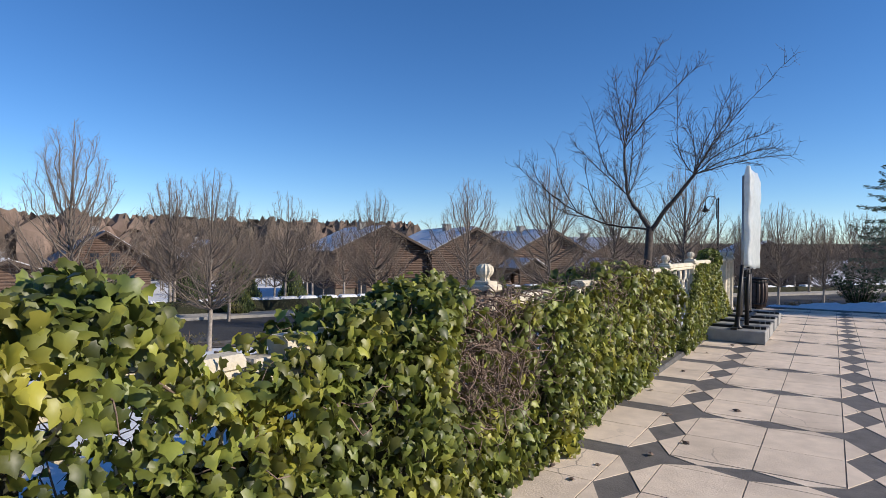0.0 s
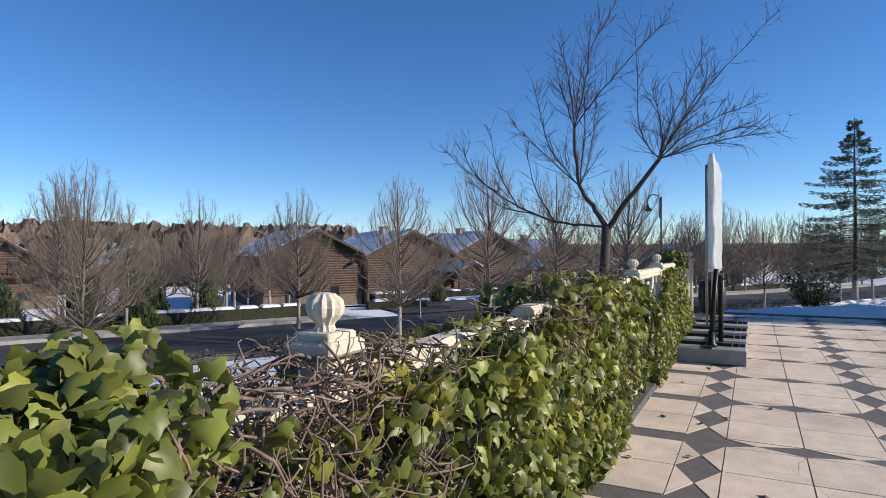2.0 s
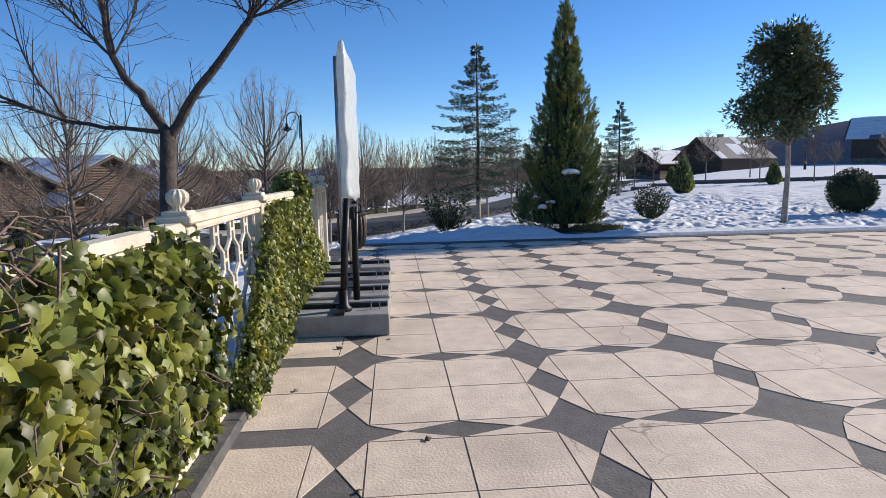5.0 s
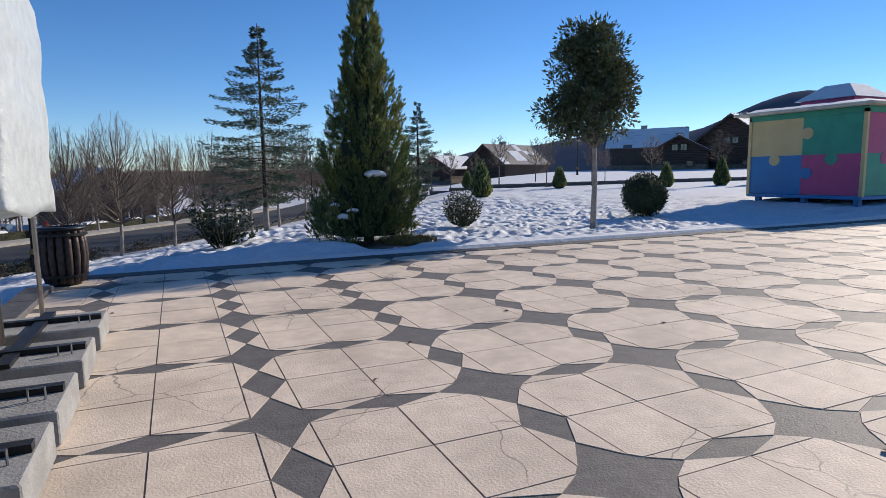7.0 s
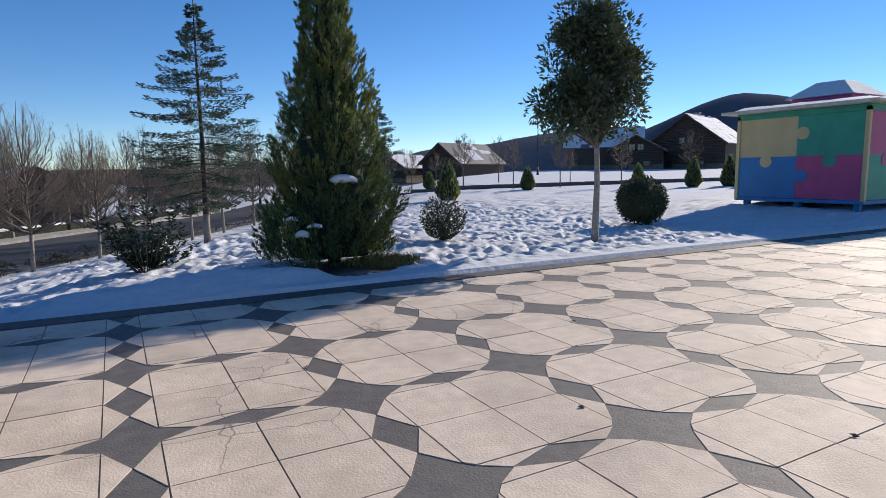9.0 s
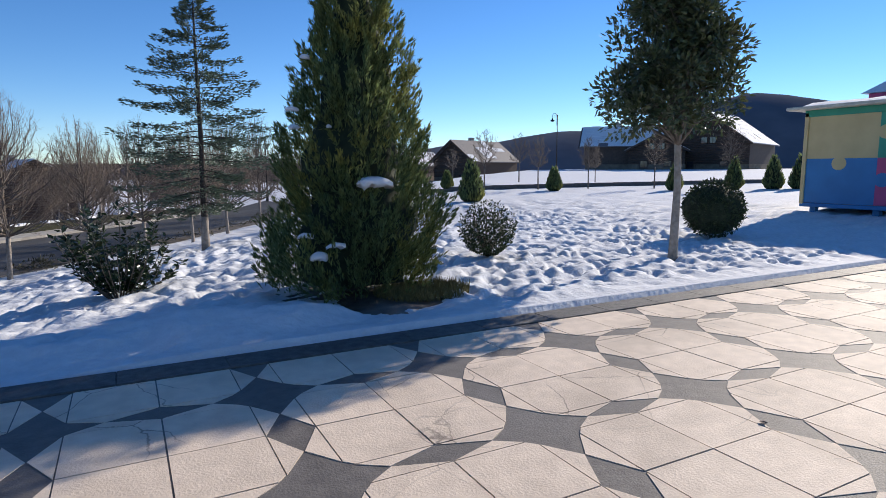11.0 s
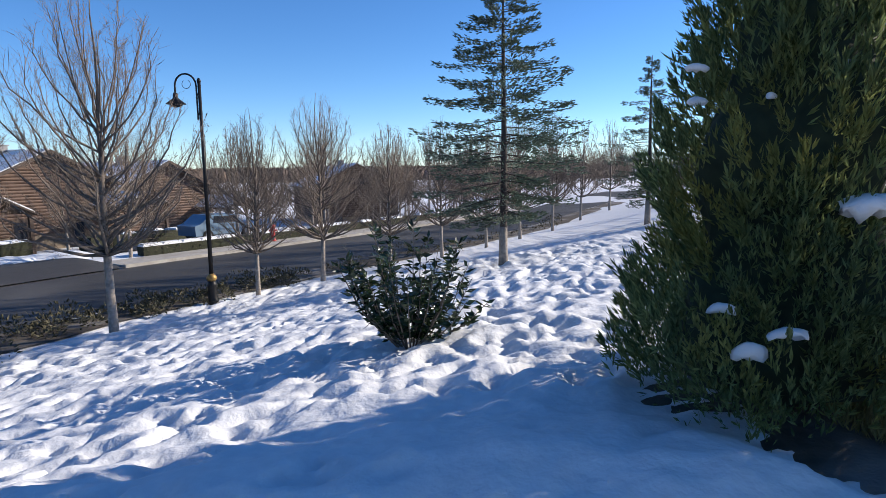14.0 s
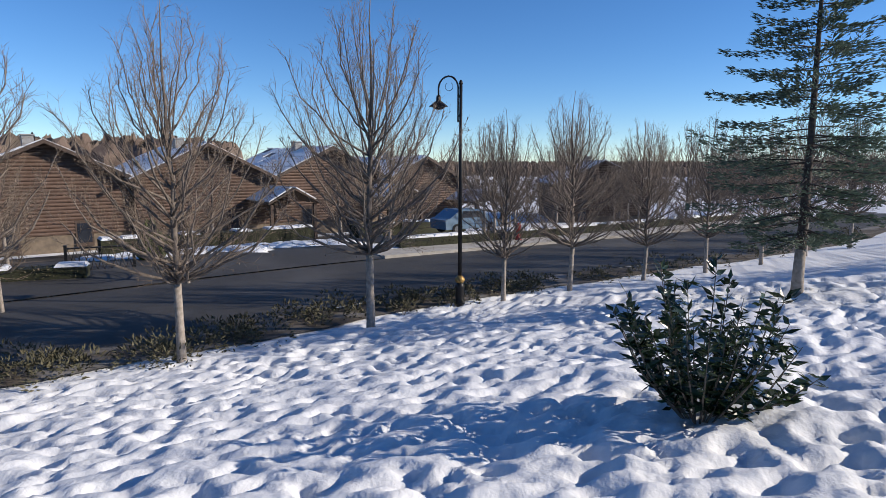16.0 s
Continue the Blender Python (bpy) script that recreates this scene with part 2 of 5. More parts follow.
# ---- mesh building ----
class Build:
    """Gathers vertices and faces, then makes one mesh."""
    def __init__(self):
        self.v, self.f = [], []

    def add(self, verts, faces):
        o = len(self.v)
        self.v.extend(tuple(p) for p in verts)
        self.f.extend(tuple(o + i for i in q) for q in faces)

    def box(self, cx, cy, cz, sx, sy, sz, rz=0.0, taper=1.0):
        c, s = math.cos(rz), math.sin(rz)
        vs = []
        for z, k in ((-0.5, 1.0), (0.5, taper)):
            for x, y in ((-0.5, -0.5), (0.5, -0.5), (0.5, 0.5), (-0.5, 0.5)):
                px, py = x * sx * k, y * sy * k
                vs.append((cx + px * c - py * s, cy + px * s + py * c, cz + z * sz))
        self.add(vs, [(3, 2, 1, 0), (4, 5, 6, 7), (0, 1, 5, 4), (1, 2, 6, 5), (2, 3, 7, 6), (3, 0, 4, 7)])

    def rounded(self, cx, cy, cz, sx, sy, sz, b=0.01):
        vs = []
        for z, k in ((-sz / 2, b), (-sz / 2 + b, 0), (sz / 2 - b, 0), (sz / 2, b)):
            hx, hy = sx / 2 - k, sy / 2 - k
            c = b * 0.6
            for x, y in ((-hx + c, -hy), (hx - c, -hy), (hx, -hy + c), (hx, hy - c), (hx - c, hy), (-hx + c, hy), (-hx, hy - c), (-hx, -hy + c)):
                vs.append((cx + x, cy + y, cz + z))
        fs = [tuple(range(7, -1, -1)), tuple(range(24, 32))]
        for k in range(3):
            fs += [(k * 8 + i, k * 8 + (i + 1) % 8, k * 8 + 8 + (i + 1) % 8, k * 8 + 8 + i) for i in range(8)]
        self.add(vs, fs)

    def tube(self, pts, radii, n=5, cap=True):
        pts = [Vector(p) for p in pts]
        o, vs, fs = 0, [], []
        side = None
        for i, p in enumerate(pts):
            d = (pts[min(i + 1, len(pts) - 1)] - pts[max(i - 1, 0)])
            d = d.normalized() if d.length > 1e-9 else Vector((0, 0, 1))
            if side is None:
                side = d.orthogonal().normalized()
            side = (side - d * side.dot(d))
            side = side.normalized() if side.length > 1e-6 else d.orthogonal().normalized()
            up = d.cross(side)
            for k in range(n):
                a = 2 * math.pi * k / n
                vs.append(p + (side * math.cos(a) + up * math.sin(a)) * radii[i])
        for i in range(len(pts) - 1):
            fs += [(i * n + k, i * n + (k + 1) % n, i * n + n + (k + 1) % n, i * n + n + k) for k in range(n)]
        if cap:
            fs += [tuple(range(n - 1, -1, -1)), tuple(range((len(pts) - 1) * n, len(pts) * n))]
        self.add(vs, fs)

    def lathe(self, profile, n=16, cx=0, cy=0, flute=0.0):
        vs, fs = [], []
        for r, z in profile:
            for k in range(n):
                a = 2 * math.pi * k / n
                rr = r * (1 - flute * (k % 2))
                vs.append((cx + rr * math.cos(a), cy + rr * math.sin(a), z))
        for i in range(len(profile) - 1):
            fs += [(i * n + k, i * n + (k + 1) % n, i * n + n + (k + 1) % n, i * n + n + k) for k in range(n)]
        fs += [tuple(range(n - 1, -1, -1)), tuple(range((len(profile) - 1) * n, len(profile) * n))]
        self.add(vs, fs)

    def prism(self, poly, z0, z1):
        n = len(poly)
        self.add([(x, y, z0) for x, y in poly] + [(x, y, z1) for x, y in poly],
                 [tuple(range(n - 1, -1, -1)), tuple(range(n, 2 * n))] + [(i, (i + 1) % n, n + (i + 1) % n, n + i) for i in range(n)])

    def leaf(self, p, along, normal, length, width, fold=0.15):
        """A pointed leaf with a fold along its midrib."""
        a = along.normalized()
        s = a.cross(normal)
        s = s.normalized() if s.length > 1e-6 else a.orthogonal().normalized()
        nn = s.cross(a)
        mid = p + a * length * 0.45 - nn * width * fold
        self.add([p, p + a * length * 0.4 + s * width / 2, p + a * length, p + a * length * 0.4 - s * width / 2, mid],
                 [(0, 4, 1), (4, 2, 1), (0, 3, 4), (4, 3, 2)])

    def ivy(self, p, along, normal, size):
        """A five-lobed ivy leaf, slightly cupped."""
        a = along.normalized()
        s = a.cross(normal)
        s = s.normalized() if s.length > 1e-6 else a.orthogonal().normalized()
        nn = s.cross(a)
        out = [(0, 0.0), (0.27, -0.15), (0.56, -0.02), (0.45, 0.24), (0.5, 0.5), (0.25, 0.70), (0, 1.08), (-0.25, 0.70), (-0.5, 0.5), (-0.45, 0.24), (-0.56, -0.02), (-0.27, -0.15)]
        vs = [p + s * x * size + a * y * size - nn * size * (0.55 * x * x + 0.22 * y * y - 0.12 * x) for x, y in out]
        c = p + a * 0.38 * size + nn * 0.07 * size
        self.add([c] + vs, [(0, i + 1, (i + 1) % 12 + 1) for i in range(12)])

    def mesh(self, name, mat, smooth=False):
        me = bpy.data.meshes.new(name)
        me.from_pydata(self.v, [], self.f)
        me.materials.append(mat)
        if smooth:
            me.polygons.foreach_set("use_smooth", [True] * len(me.polygons))
        me.update()
        return me


def part(name, b, mat, parent, label="", smooth=False, kind=""):
    ob = new(name, b.mesh(name, mat, smooth) if isinstance(b, Build) else b)
    ob.parent = parent
    return tagged(ob, label, "", "", kind)


def thing(name, label, category, at=(0, 0, 0), rz=0.0, group="", kind=""):
    ob = new(name)
    ob.matrix_basis = pose(*at, 0, 0, rz)
    return tagged(ob, label, category, group, kind)


def solid(name, b, mat, label, category, group="", kind="", at=(0, 0, 0), rz=0.0, smooth=False):
    ob = new(name, b.mesh(name, mat, smooth))
    ob.matrix_basis = pose(*at, 0, 0, rz)
    return tagged(ob, label, category, group, kind)


R = random.Random(11)


def rnd_dir(r=R):
    z = r.uniform(-1, 1)
    a = r.uniform(0, 2 * math.pi)
    k = math.sqrt(1 - z * z)
    return Vector((k * math.cos(a), k * math.sin(a), z))

# ---- ground ----
ROAD = [(-46, -34), (-31, -7), (-19.7, 13), (-13.2, 25.2), (-8.6, 33.6), (-3.6, 40.4), (2.4, 48.6), (10, 60), (24, 76), (60, 104)]


def spline(points, step=1.5):
    out = []
    for i in range(len(points) - 1):
        p0, p1, p2, p3 = (Vector(points[min(max(k, 0), len(points) - 1)]) for k in (i - 1, i, i + 1, i + 2))
        n = max(2, int((p2 - p1).length / step))
        for k in range(n):
            t = k / n
            out.append(0.5 * (2 * p1 + (p2 - p0) * t + (2 * p0 - 5 * p1 + 4 * p2 - p3) * t * t + (3 * p1 - p0 - 3 * p2 + p3) * t ** 3))
    out.append(Vector(points[-1]))
    return out


ROAD_LINE = spline(ROAD)
ROAD_NP = np.array([tuple(p) for p in ROAD_LINE])


def road_side(x, y):
    """Distance from the road's middle, positive on the terrace's side."""
    x, y = np.asarray(x, float), np.asarray(y, float)
    best, side = np.full(x.shape, 1e9), np.zeros(x.shape)
    for a, b in zip(ROAD_NP[:-1], ROAD_NP[1:]):
        d = b - a
        t = np.clip(((x - a[0]) * d[0] + (y - a[1]) * d[1]) / (d @ d), 0, 1)
        ex, ey = x - a[0] - t * d[0], y - a[1] - t * d[1]
        q = np.hypot(ex, ey)
        s = np.sign(d[1] * ex - d[0] * ey)
        closer = q < best
        best, side = np.where(closer, q, best), np.where(closer, s, side)
    return best * np.where(side == 0, 1, side)


def smooth(t):
    t = np.clip(t, 0, 1)
    return t * t * (3 - 2 * t)


def ground_height(x, y):
    x, y = np.asarray(x, float), np.asarray(y, float)
    d = road_side(x, y)
    z = np.where(d > 0, -1.62 + 1.68 * smooth((d - 3.0) / 13.5), -1.62 + 0.12 * smooth((-d - 2.5) / 3) - 1.5 * smooth((-d - 5.5) / 17) * smooth((y - 8) / 14))
    rise = (x - 9) * 0.72 + (y - 24) * 0.69
    z = z + np.where(x > 4, 0.024 * np.clip(rise, 0, 60) * smooth((x - 4) / 12), 0)
    z = z - 0.012 * np.clip(y - 55, 0, 400) * smooth((25 - x) / 20)
    z = z - np.where((x < -40) & (d < 0), 0.01 * np.clip(-40 - x, 0, 300), 0)
    return z


def ground_at(x, y):
    return float(ground_height(np.array([x]), np.array([y]))[0])

def axis(dense_lo, dense_hi, step, far):
    inner = list(np.arange(dense_lo, dense_hi, step))
    lo, hi, s = [], [], step
    v = dense_lo
    while v > -far:
        s = min(s * (1.05 if s < 0.5 else 1.22), 90)
        v -= s
        lo.append(v)
    v, s = inner[-1], step
    while v < far:
        s = min(s * (1.05 if s < 0.5 else 1.22), 90)
        v += s
        hi.append(v)
    return np.array(lo[::-1] + inner + hi)


def make_ground():
    xs, ys = axis(-8.5, 11.5, 0.055, 1800), axis(17.94, 26.5, 0.055, 1800)
    X, Y = np.meshgrid(xs, ys)
    Z = ground_height(X, Y)
    near = smooth((Y - 17.98) / 0.5) * smooth((48 - Y) / 8) * smooth((30 - np.abs(X)) / 6) * smooth((road_side(X, Y) - 4.0) / 1.5)
    # ploughed ridge along the paving, and thaw waves
    Z = Z + near * 0.16 * np.exp(-((Y - 18.95) / 0.5) ** 2) * smooth((3.4 - X) / 2.5)
    rs = np.random.RandomState(5)
    for k in range(26):
        a, w = rs.uniform(0, 6.283), rs.uniform(3.0, 13.0)
        Z = Z + near * (0.012 / math.sqrt(w)) * np.sin(w * (X * math.cos(a) + Y * math.sin(a)) + rs.uniform(0, 6.283) + 1.6 * np.sin(X * 0.9 + k) + 1.6 * np.cos(Y * 0.8 + 2 * k))
    # footprints
    for k in range(8500):
        fx, fy, a = rs.uniform(-9, 20), rs.uniform(18.6, 33), rs.uniform(0, 6.283)
        if k % 3:
            a = 0.6 + rs.uniform(-0.5, 0.5)
        if fy < 20.3 and -0.6 < fx < 2.4 and k % 8:
            continue
        i0, i1 = np.searchsorted(xs, (fx - 0.5, fx + 0.5))
        j0, j1 = np.searchsorted(ys, (fy - 0.5, fy + 0.5))
        dx, dy = X[j0:j1, i0:i1] - fx, Y[j0:j1, i0:i1] - fy
        u, v = dx * math.cos(a) + dy * math.sin(a), -dx * math.sin(a) + dy * math.cos(a)
        q = (u / rs.uniform(0.10, 0.18)) ** 2 + (v / rs.uniform(0.055, 0.09)) ** 2
        Z[j0:j1, i0:i1] += near[j0:j1, i0:i1] * rs.uniform(0.02, 0.075) * (-1 / (1 + q ** 3) + 0.12 * np.exp(-(np.sqrt(q) - 1.8) ** 2 * 2.2))
    # crusty small-scale surface
    for k in range(30):
        a, w = rs.uniform(0, 6.283), rs.uniform(14.0, 42.0)
        Z = Z + near * (0.0085 / math.sqrt(w)) * np.sin(w * (X * math.cos(a) + Y * math.sin(a)) + rs.uniform(0, 6.283) + 2.2 * np.sin(X * 2.3 + k) + 2.2 * np.cos(Y * 2.1 + 2 * k))
    # melted ring under the cypress
    Z = Z - 0.10 * np.exp(-(((X - 3.05) / 1.1) ** 2 + ((Y - 19.75) / 1.0) ** 2) ** 2)
    under = (X > -2.6) & (Y < 17.945)
    Z = np.where(under, -0.35, Z)
    bank = (X <= -2.6) & (Y < 17.945)
    Z = np.where(bank, np.minimum(Z, -0.28 - 0.02 * np.sin(3 * Y) * np.sin(2 * X)), Z)
    ny, nx = X.shape
    me = bpy.data.meshes.new("ground")
    idx = np.arange(nx * ny).reshape(ny, nx)
    quads = np.stack([idx[:-1, :-1], idx[:-1, 1:], idx[1:, 1:], idx[1:, :-1]], -1).reshape(-1, 4)
    me.from_pydata(np.stack([X, Y, Z], -1).reshape(-1, 3).tolist(), [], quads.tolist())
    me.polygons.foreach_set("use_smooth", [True] * len(me.polygons))
    me.materials.append(M_SNOW)
    tagged(new("ground", me), "trodden sunlit snow with footprints over a gentle slope", "snow", kind="structure")


make_ground()


def ribbon(name, offset0, offset1, mat, lift, label, category, start=0, end=None, kind="structure", thick=0.0, ragged=0.0):
    b, rr = Build(), random.Random(3)
    line = ROAD_LINE[start:end]
    rows = []
    for i, p in enumerate(line):
        q = line[min(i + 1, len(line) - 1)] - line[max(i - 1, 0)]
        n = Vector((q.y, -q.x)).normalized()
        a, c = p + n * (offset0 + rr.uniform(-ragged, ragged)), p + n * (offset1 + rr.uniform(-ragged, ragged))
        rows.append((a, c))
    for (a, c), (a2, c2) in zip(rows[:-1], rows[1:]):
        zz = [ground_at(q.x, q.y) if not thick else -1.62 + min(0, ground_at(q.x, q.y) + 1.62) for q in (a, c, c2, a2)]
        top = [(q.x, q.y, z + lift) for q, z in zip((a, c, c2, a2), zz)]
        if thick:
            low = [(x, y, z - thick) for x, y, z in top]
            b.add(low + top, [(4, 5, 6, 7), (0, 1, 5, 4), (1, 2, 6, 5), (2, 3, 7, 6), (3, 0, 4, 7)])
        else:
            b.add(top, [(0, 1, 2, 3)])
    return solid(name, b, mat, label, category, kind=kind)


ribbon("road", -2.9, 2.9, M_ASPHALT, 0.035, "dark damp asphalt road with worn patches", "road")
ribbon("verge", 2.9, 4.5, M_SOIL, 0.03, "brown soil verge with leaf litter and snow", "verge", ragged=0.25)
OPEN0, OPEN1 = (min(range(len(ROAD_LINE)), key=lambda i: abs(ROAD_LINE[i].y - q)) for q in (24.0, 35.5))
for s0, s1 in ((0, OPEN0), (OPEN1, None)):
    ribbon("kerb", -3.08, -2.9, M_KERB, 0.16, "pale concrete kerb along the road", "kerb", s0, s1, thick=0.3)
    ribbon("pavement", -4.6, -3.085, M_KERB, 0.13, "weathered concrete pavement beside the road", "pavement", s0, s1, thick=0.3)
b = Build()
for i in range(OPEN0 + 1, OPEN1 + 6):
    for k in range(20):
        quad = []
        for ii, off in ((i, k), (i, k + 1), (i + 1, k + 1), (i + 1, k)):
            q = ROAD_LINE[ii + 1] - ROAD_LINE[ii - 1]
            w = ROAD_LINE[ii] + Vector((q.y, -q.x)).normalized() * (-2.88 - off * 0.95)
            quad.append((w.x, w.y, ground_at(w.x, w.y) + 0.075))
        if not (i >= OPEN1 and k < 4):
            b.add(quad, [(0, 1, 2, 3)])
solid("forecourt", b, M_ASPHALT, "dark asphalt forecourt opening off the road", "paving", kind="structure")

# terrace
TERRACE_X0, TERRACE_X1, TERRACE_Y0, TERRACE_Y1 = -2.08, 34.0, -9.0, 17.6
b = Build()
b.box((TERRACE_X0 + TERRACE_X1) / 2, (TERRACE_Y0 + TERRACE_Y1) / 2, -0.155, TERRACE_X1 - TERRACE_X0, TERRACE_Y1 - TERRACE_Y0, 0.30)
floor = solid("floor", b, M_DARK, "pale and dark stone paving laid in a star pattern", "paving", kind="structure")
P, X0, Y0 = 1.36, -1.46, 8.757
SX, SY, HX, HY = 0.36, 0.387, 0.15, 0.11


def quarter(sharp, gx, gy, mx, my):
    """One pale tile: the quarter of a block next to a star, mirrored by mx and my."""
    g = 0.005
    h = P / 2
    a, c = (HX, HY) if sharp else (0.205, 0.17)
    if sharp:
        poly = [(h - g, HY + g), (HX + g, HY + g), (HX + g, h - g), (h - g, h - g)]
    else:
        poly = [(h - g, HY + g), (a, HY + g), (HX + g, c), (HX + g, h - g), (h - g, h - g)]
    poly = [(x * mx, y * my) for x, y in poly]
    if mx * my > 0:
        poly = poly[::-1]
    return poly


def wedges(sharp, mx, my):
    h, g = P / 2, 0.004
    a, c = (HX, HY) if sharp else (0.205, 0.17)
    out = [[(a + g, HY - g), (SX, 0.004), (h - g * 3, HY - g)], [(HX - g, c + g), (0.004, SY), (HX - g, h - g * 3)]]
    out = [[(x * mx, y * my) for x, y in t] for t in out]
    return [t[::-1] if mx * my < 0 else t for t in out]


tile_jobs, rest, tri = [], Build(), Build()
tile_meshes = {}
TR = random.Random(4)
for i in range(-1, 25):
    for j in range(-14, 8):
        cx, cy = X0 + P * i, Y0 + P * j
        sharp = i <= 1
        for mx in (1, -1):
            for my in (1, -1):
                s2 = sharp
                poly = quarter(s2, 0, 0, mx, my)
                xs_, ys_ = [cx + x for x, _ in poly], [cy + y for _, y in poly]
                if max(xs_) > TERRACE_X1 or min(ys_) < TERRACE_Y0 or min(ys_) > TERRACE_Y1 - 0.2 or max(xs_) < TERRACE_X0 + 0.15:
                    continue
                clipped = min(xs_) < TERRACE_X0 or max(ys_) > TERRACE_Y1
                if clipped:
                    poly = [(max(x, TERRACE_X0 + 0.01 - cx), min(y, TERRACE_Y1 - 0.01 - cy)) for x, y in poly]
                if -1 <= i <= 4 and -1 <= j <= 6 and not clipped:
                    tile_jobs.append((s2, mx, my, cx, cy))
                else:
                    rest.prism([(cx + x, cy + y) for x, y in poly], -0.02, TR.uniform(-0.001, 0.0015))
                for t in wedges(s2, mx, my):
                    q = [(cx + x, cy + y) for x, y in t]
                    if min(x for x, _ in q) > TERRACE_X0 and max(y for _, y in q) < TERRACE_Y1:
                        tri.prism(q, -0.02, -0.0005)
part("tile", rest, M_PALE_REST, floor, kind="stuff")
part("tile_wedge", tri, M_PALE_REST, floor, kind="stuff")

# dark edging along the snow, and the low kerb under the balustrade
b = Build()
for k in range(45):
    b.rounded(TERRACE_X0 + 0.4 + k * 0.8, 17.77, -0.12, 0.798, 0.33, 0.26, 0.005)
solid("trim", b, M_CURB, "dark grey stone edging strip along the paving", "edging", kind="structure")
b = Build()
for k in range(26):
    b.rounded(-2.2, -8.6 + k * 1.0, -0.06, 0.30, 0.994, 0.24, 0.01)
solid("trim", b, M_CURB, "dark grey stone kerb under the balustrade", "kerb", kind="structure")

# ---- balustrade ----
FX = -2.22


def rail_rise(y):
    """The balustrade climbs slightly along the terrace."""
    return min(0.09, max(-0.16, 0.0225 * y - 0.148))


def balustrade_bay(y0, y1):
    """Rail, lattice panel between two posts; cast stone."""
    t = thing("balustrade", "cream cast-stone balustrade panel with chain lattice", "balustrade", (FX, y0, rail_rise((y0 + y1) / 2)), group="balustrade panels")
    L = y1 - y0
    b = Build()
    prof = [(-0.05, 1.115), (0.05, 1.115), (0.056, 1.135), (0.045, 1.15), (0.062, 1.16), (0.062, 1.188), (0.04, 1.208), (-0.04, 1.208), (-0.062, 1.188), (-0.062, 1.16), (-0.045, 1.15), (-0.056, 1.135)]
    n = len(prof)
    b.add([(x, 0.1, z) for x, z in prof] + [(x, L - 0.1, z) for x, z in prof],
          [tuple(range(n)), tuple(range(2 * n - 1, n - 1, -1))] + [(i, n + i, n + (i + 1) % n, (i + 1) % n) for i in range(n)])
    part("rail", b, M_FENCE, t)
    b = Build()
    b.rounded(0, L / 2, 0.03, 0.13, L - 0.2, 0.1, 0.01)
    part("bottom_rail", b, M_FENCE, t)
    count = 8
    gap = (L - 0.24) / count
    for s in range(count + 1):
        y = 0.12 + s * gap
        ph = s % 2
        pts, z, k = [], 0.06, 0
        amp = gap * 0.27
        while z < 1.12:
            o = amp if (k + ph) % 2 else -amp
            if s in (0, count):
                o = max(o, 0) if s == 0 else min(o, 0)
            pts += [(0, y + o, z), (0, y + o, min(z + 0.12, 1.125))]
            z += 0.185
            k += 1
        b = Build()
        b.tube(pts, [0.0155] * len(pts), 6)
        if s < count:
            k, z = 0, 0.06
            while z < 1.0:
                if (k + ph) % 2:
                    b.tube([(0, y + amp - 0.005, z + 0.06), (0, y + gap - amp + 0.005, z + 0.06)], [0.015, 0.015], 5)
                z += 0.185
                k += 1
        part("lattice_bar", b, M_FENCE, t)
    return t


def balustrade_post(y):
    t = thing("balustrade_post", "cream cast-stone post with a fluted urn cap", "post", (FX, y, rail_rise(y) + (0.09 if 3 < y < 4.5 else 0)), group="balustrade posts")
    b = Build()
    b.rounded(0, 0, 0.48, 0.12, 0.12, 1.36, 0.01)
    b.rounded(0, 0, 0.02, 0.16, 0.16, 0.2, 0.01)
    part("shaft", b, M_FENCE, t)
    if y < 3.0 or 4.5 < y < 8.0:
        return t
    b = Build()
    b.rounded(0, 0, 1.2, 0.17, 0.17, 0.045, 0.01)
    b.rounded(0, 0, 1.23, 0.13, 0.13, 0.03, 0.006)
    part("cap", b, M_FENCE, t)
    b = Build()
    b.lathe([(0.035, 1.243), (0.028, 1.262), (0.034, 1.272), (0.052, 1.29), (0.058, 1.312), (0.053, 1.335), (0.032, 1.352), (0.008, 1.356)], 24, flute=0.14)
    part("urn", b, M_FENCE, t)
    return t


POSTS = [-1.56 + 1.7 * k + (0.12 if k == 3 else 0) for k in range(10)] + [14.75]
for y in POSTS:
    balustrade_post(y)
for y0, y1 in zip(POSTS[:-1], POSTS[1:]):
    balustrade_bay(y0, y1)

# ---- ivy ----
IV = random.Random(21)


def hedge_top(y):
    base = float(np.interp(y, (-3, 1.35, 1.55, 2.05, 2.2, 2.6, 2.9, 3.2, 3.4, 3.7, 4.2, 5.4, 5.7, 6.9, 7.4, 8.2, 8.5, 8.65), (1.34, 1.34, 1.06, 1.06, 1.2, 1.2, 1.28, 1.24, 1.08, 1.1, 1.14, 1.10, 1.28, 1.28, 1.18, 1.16, 1.1, 0.5)))
    return base + 0.035 * math.sin(7 * y) + 0.025 * math.sin(17 * y)


def hedge_density(y, z):
    if 3.05 < y < 3.75 and z > 0.55:
        return 0.25
    if 3.75 < y < 5.5 and z > 0.6:
        return 0.62
    if 5.5 < y < 7.2 and z > 1.12:
        return 0.4
    if 1.5 < y < 2.1 and z > 0.95:
        return 0.6
    return 1.0


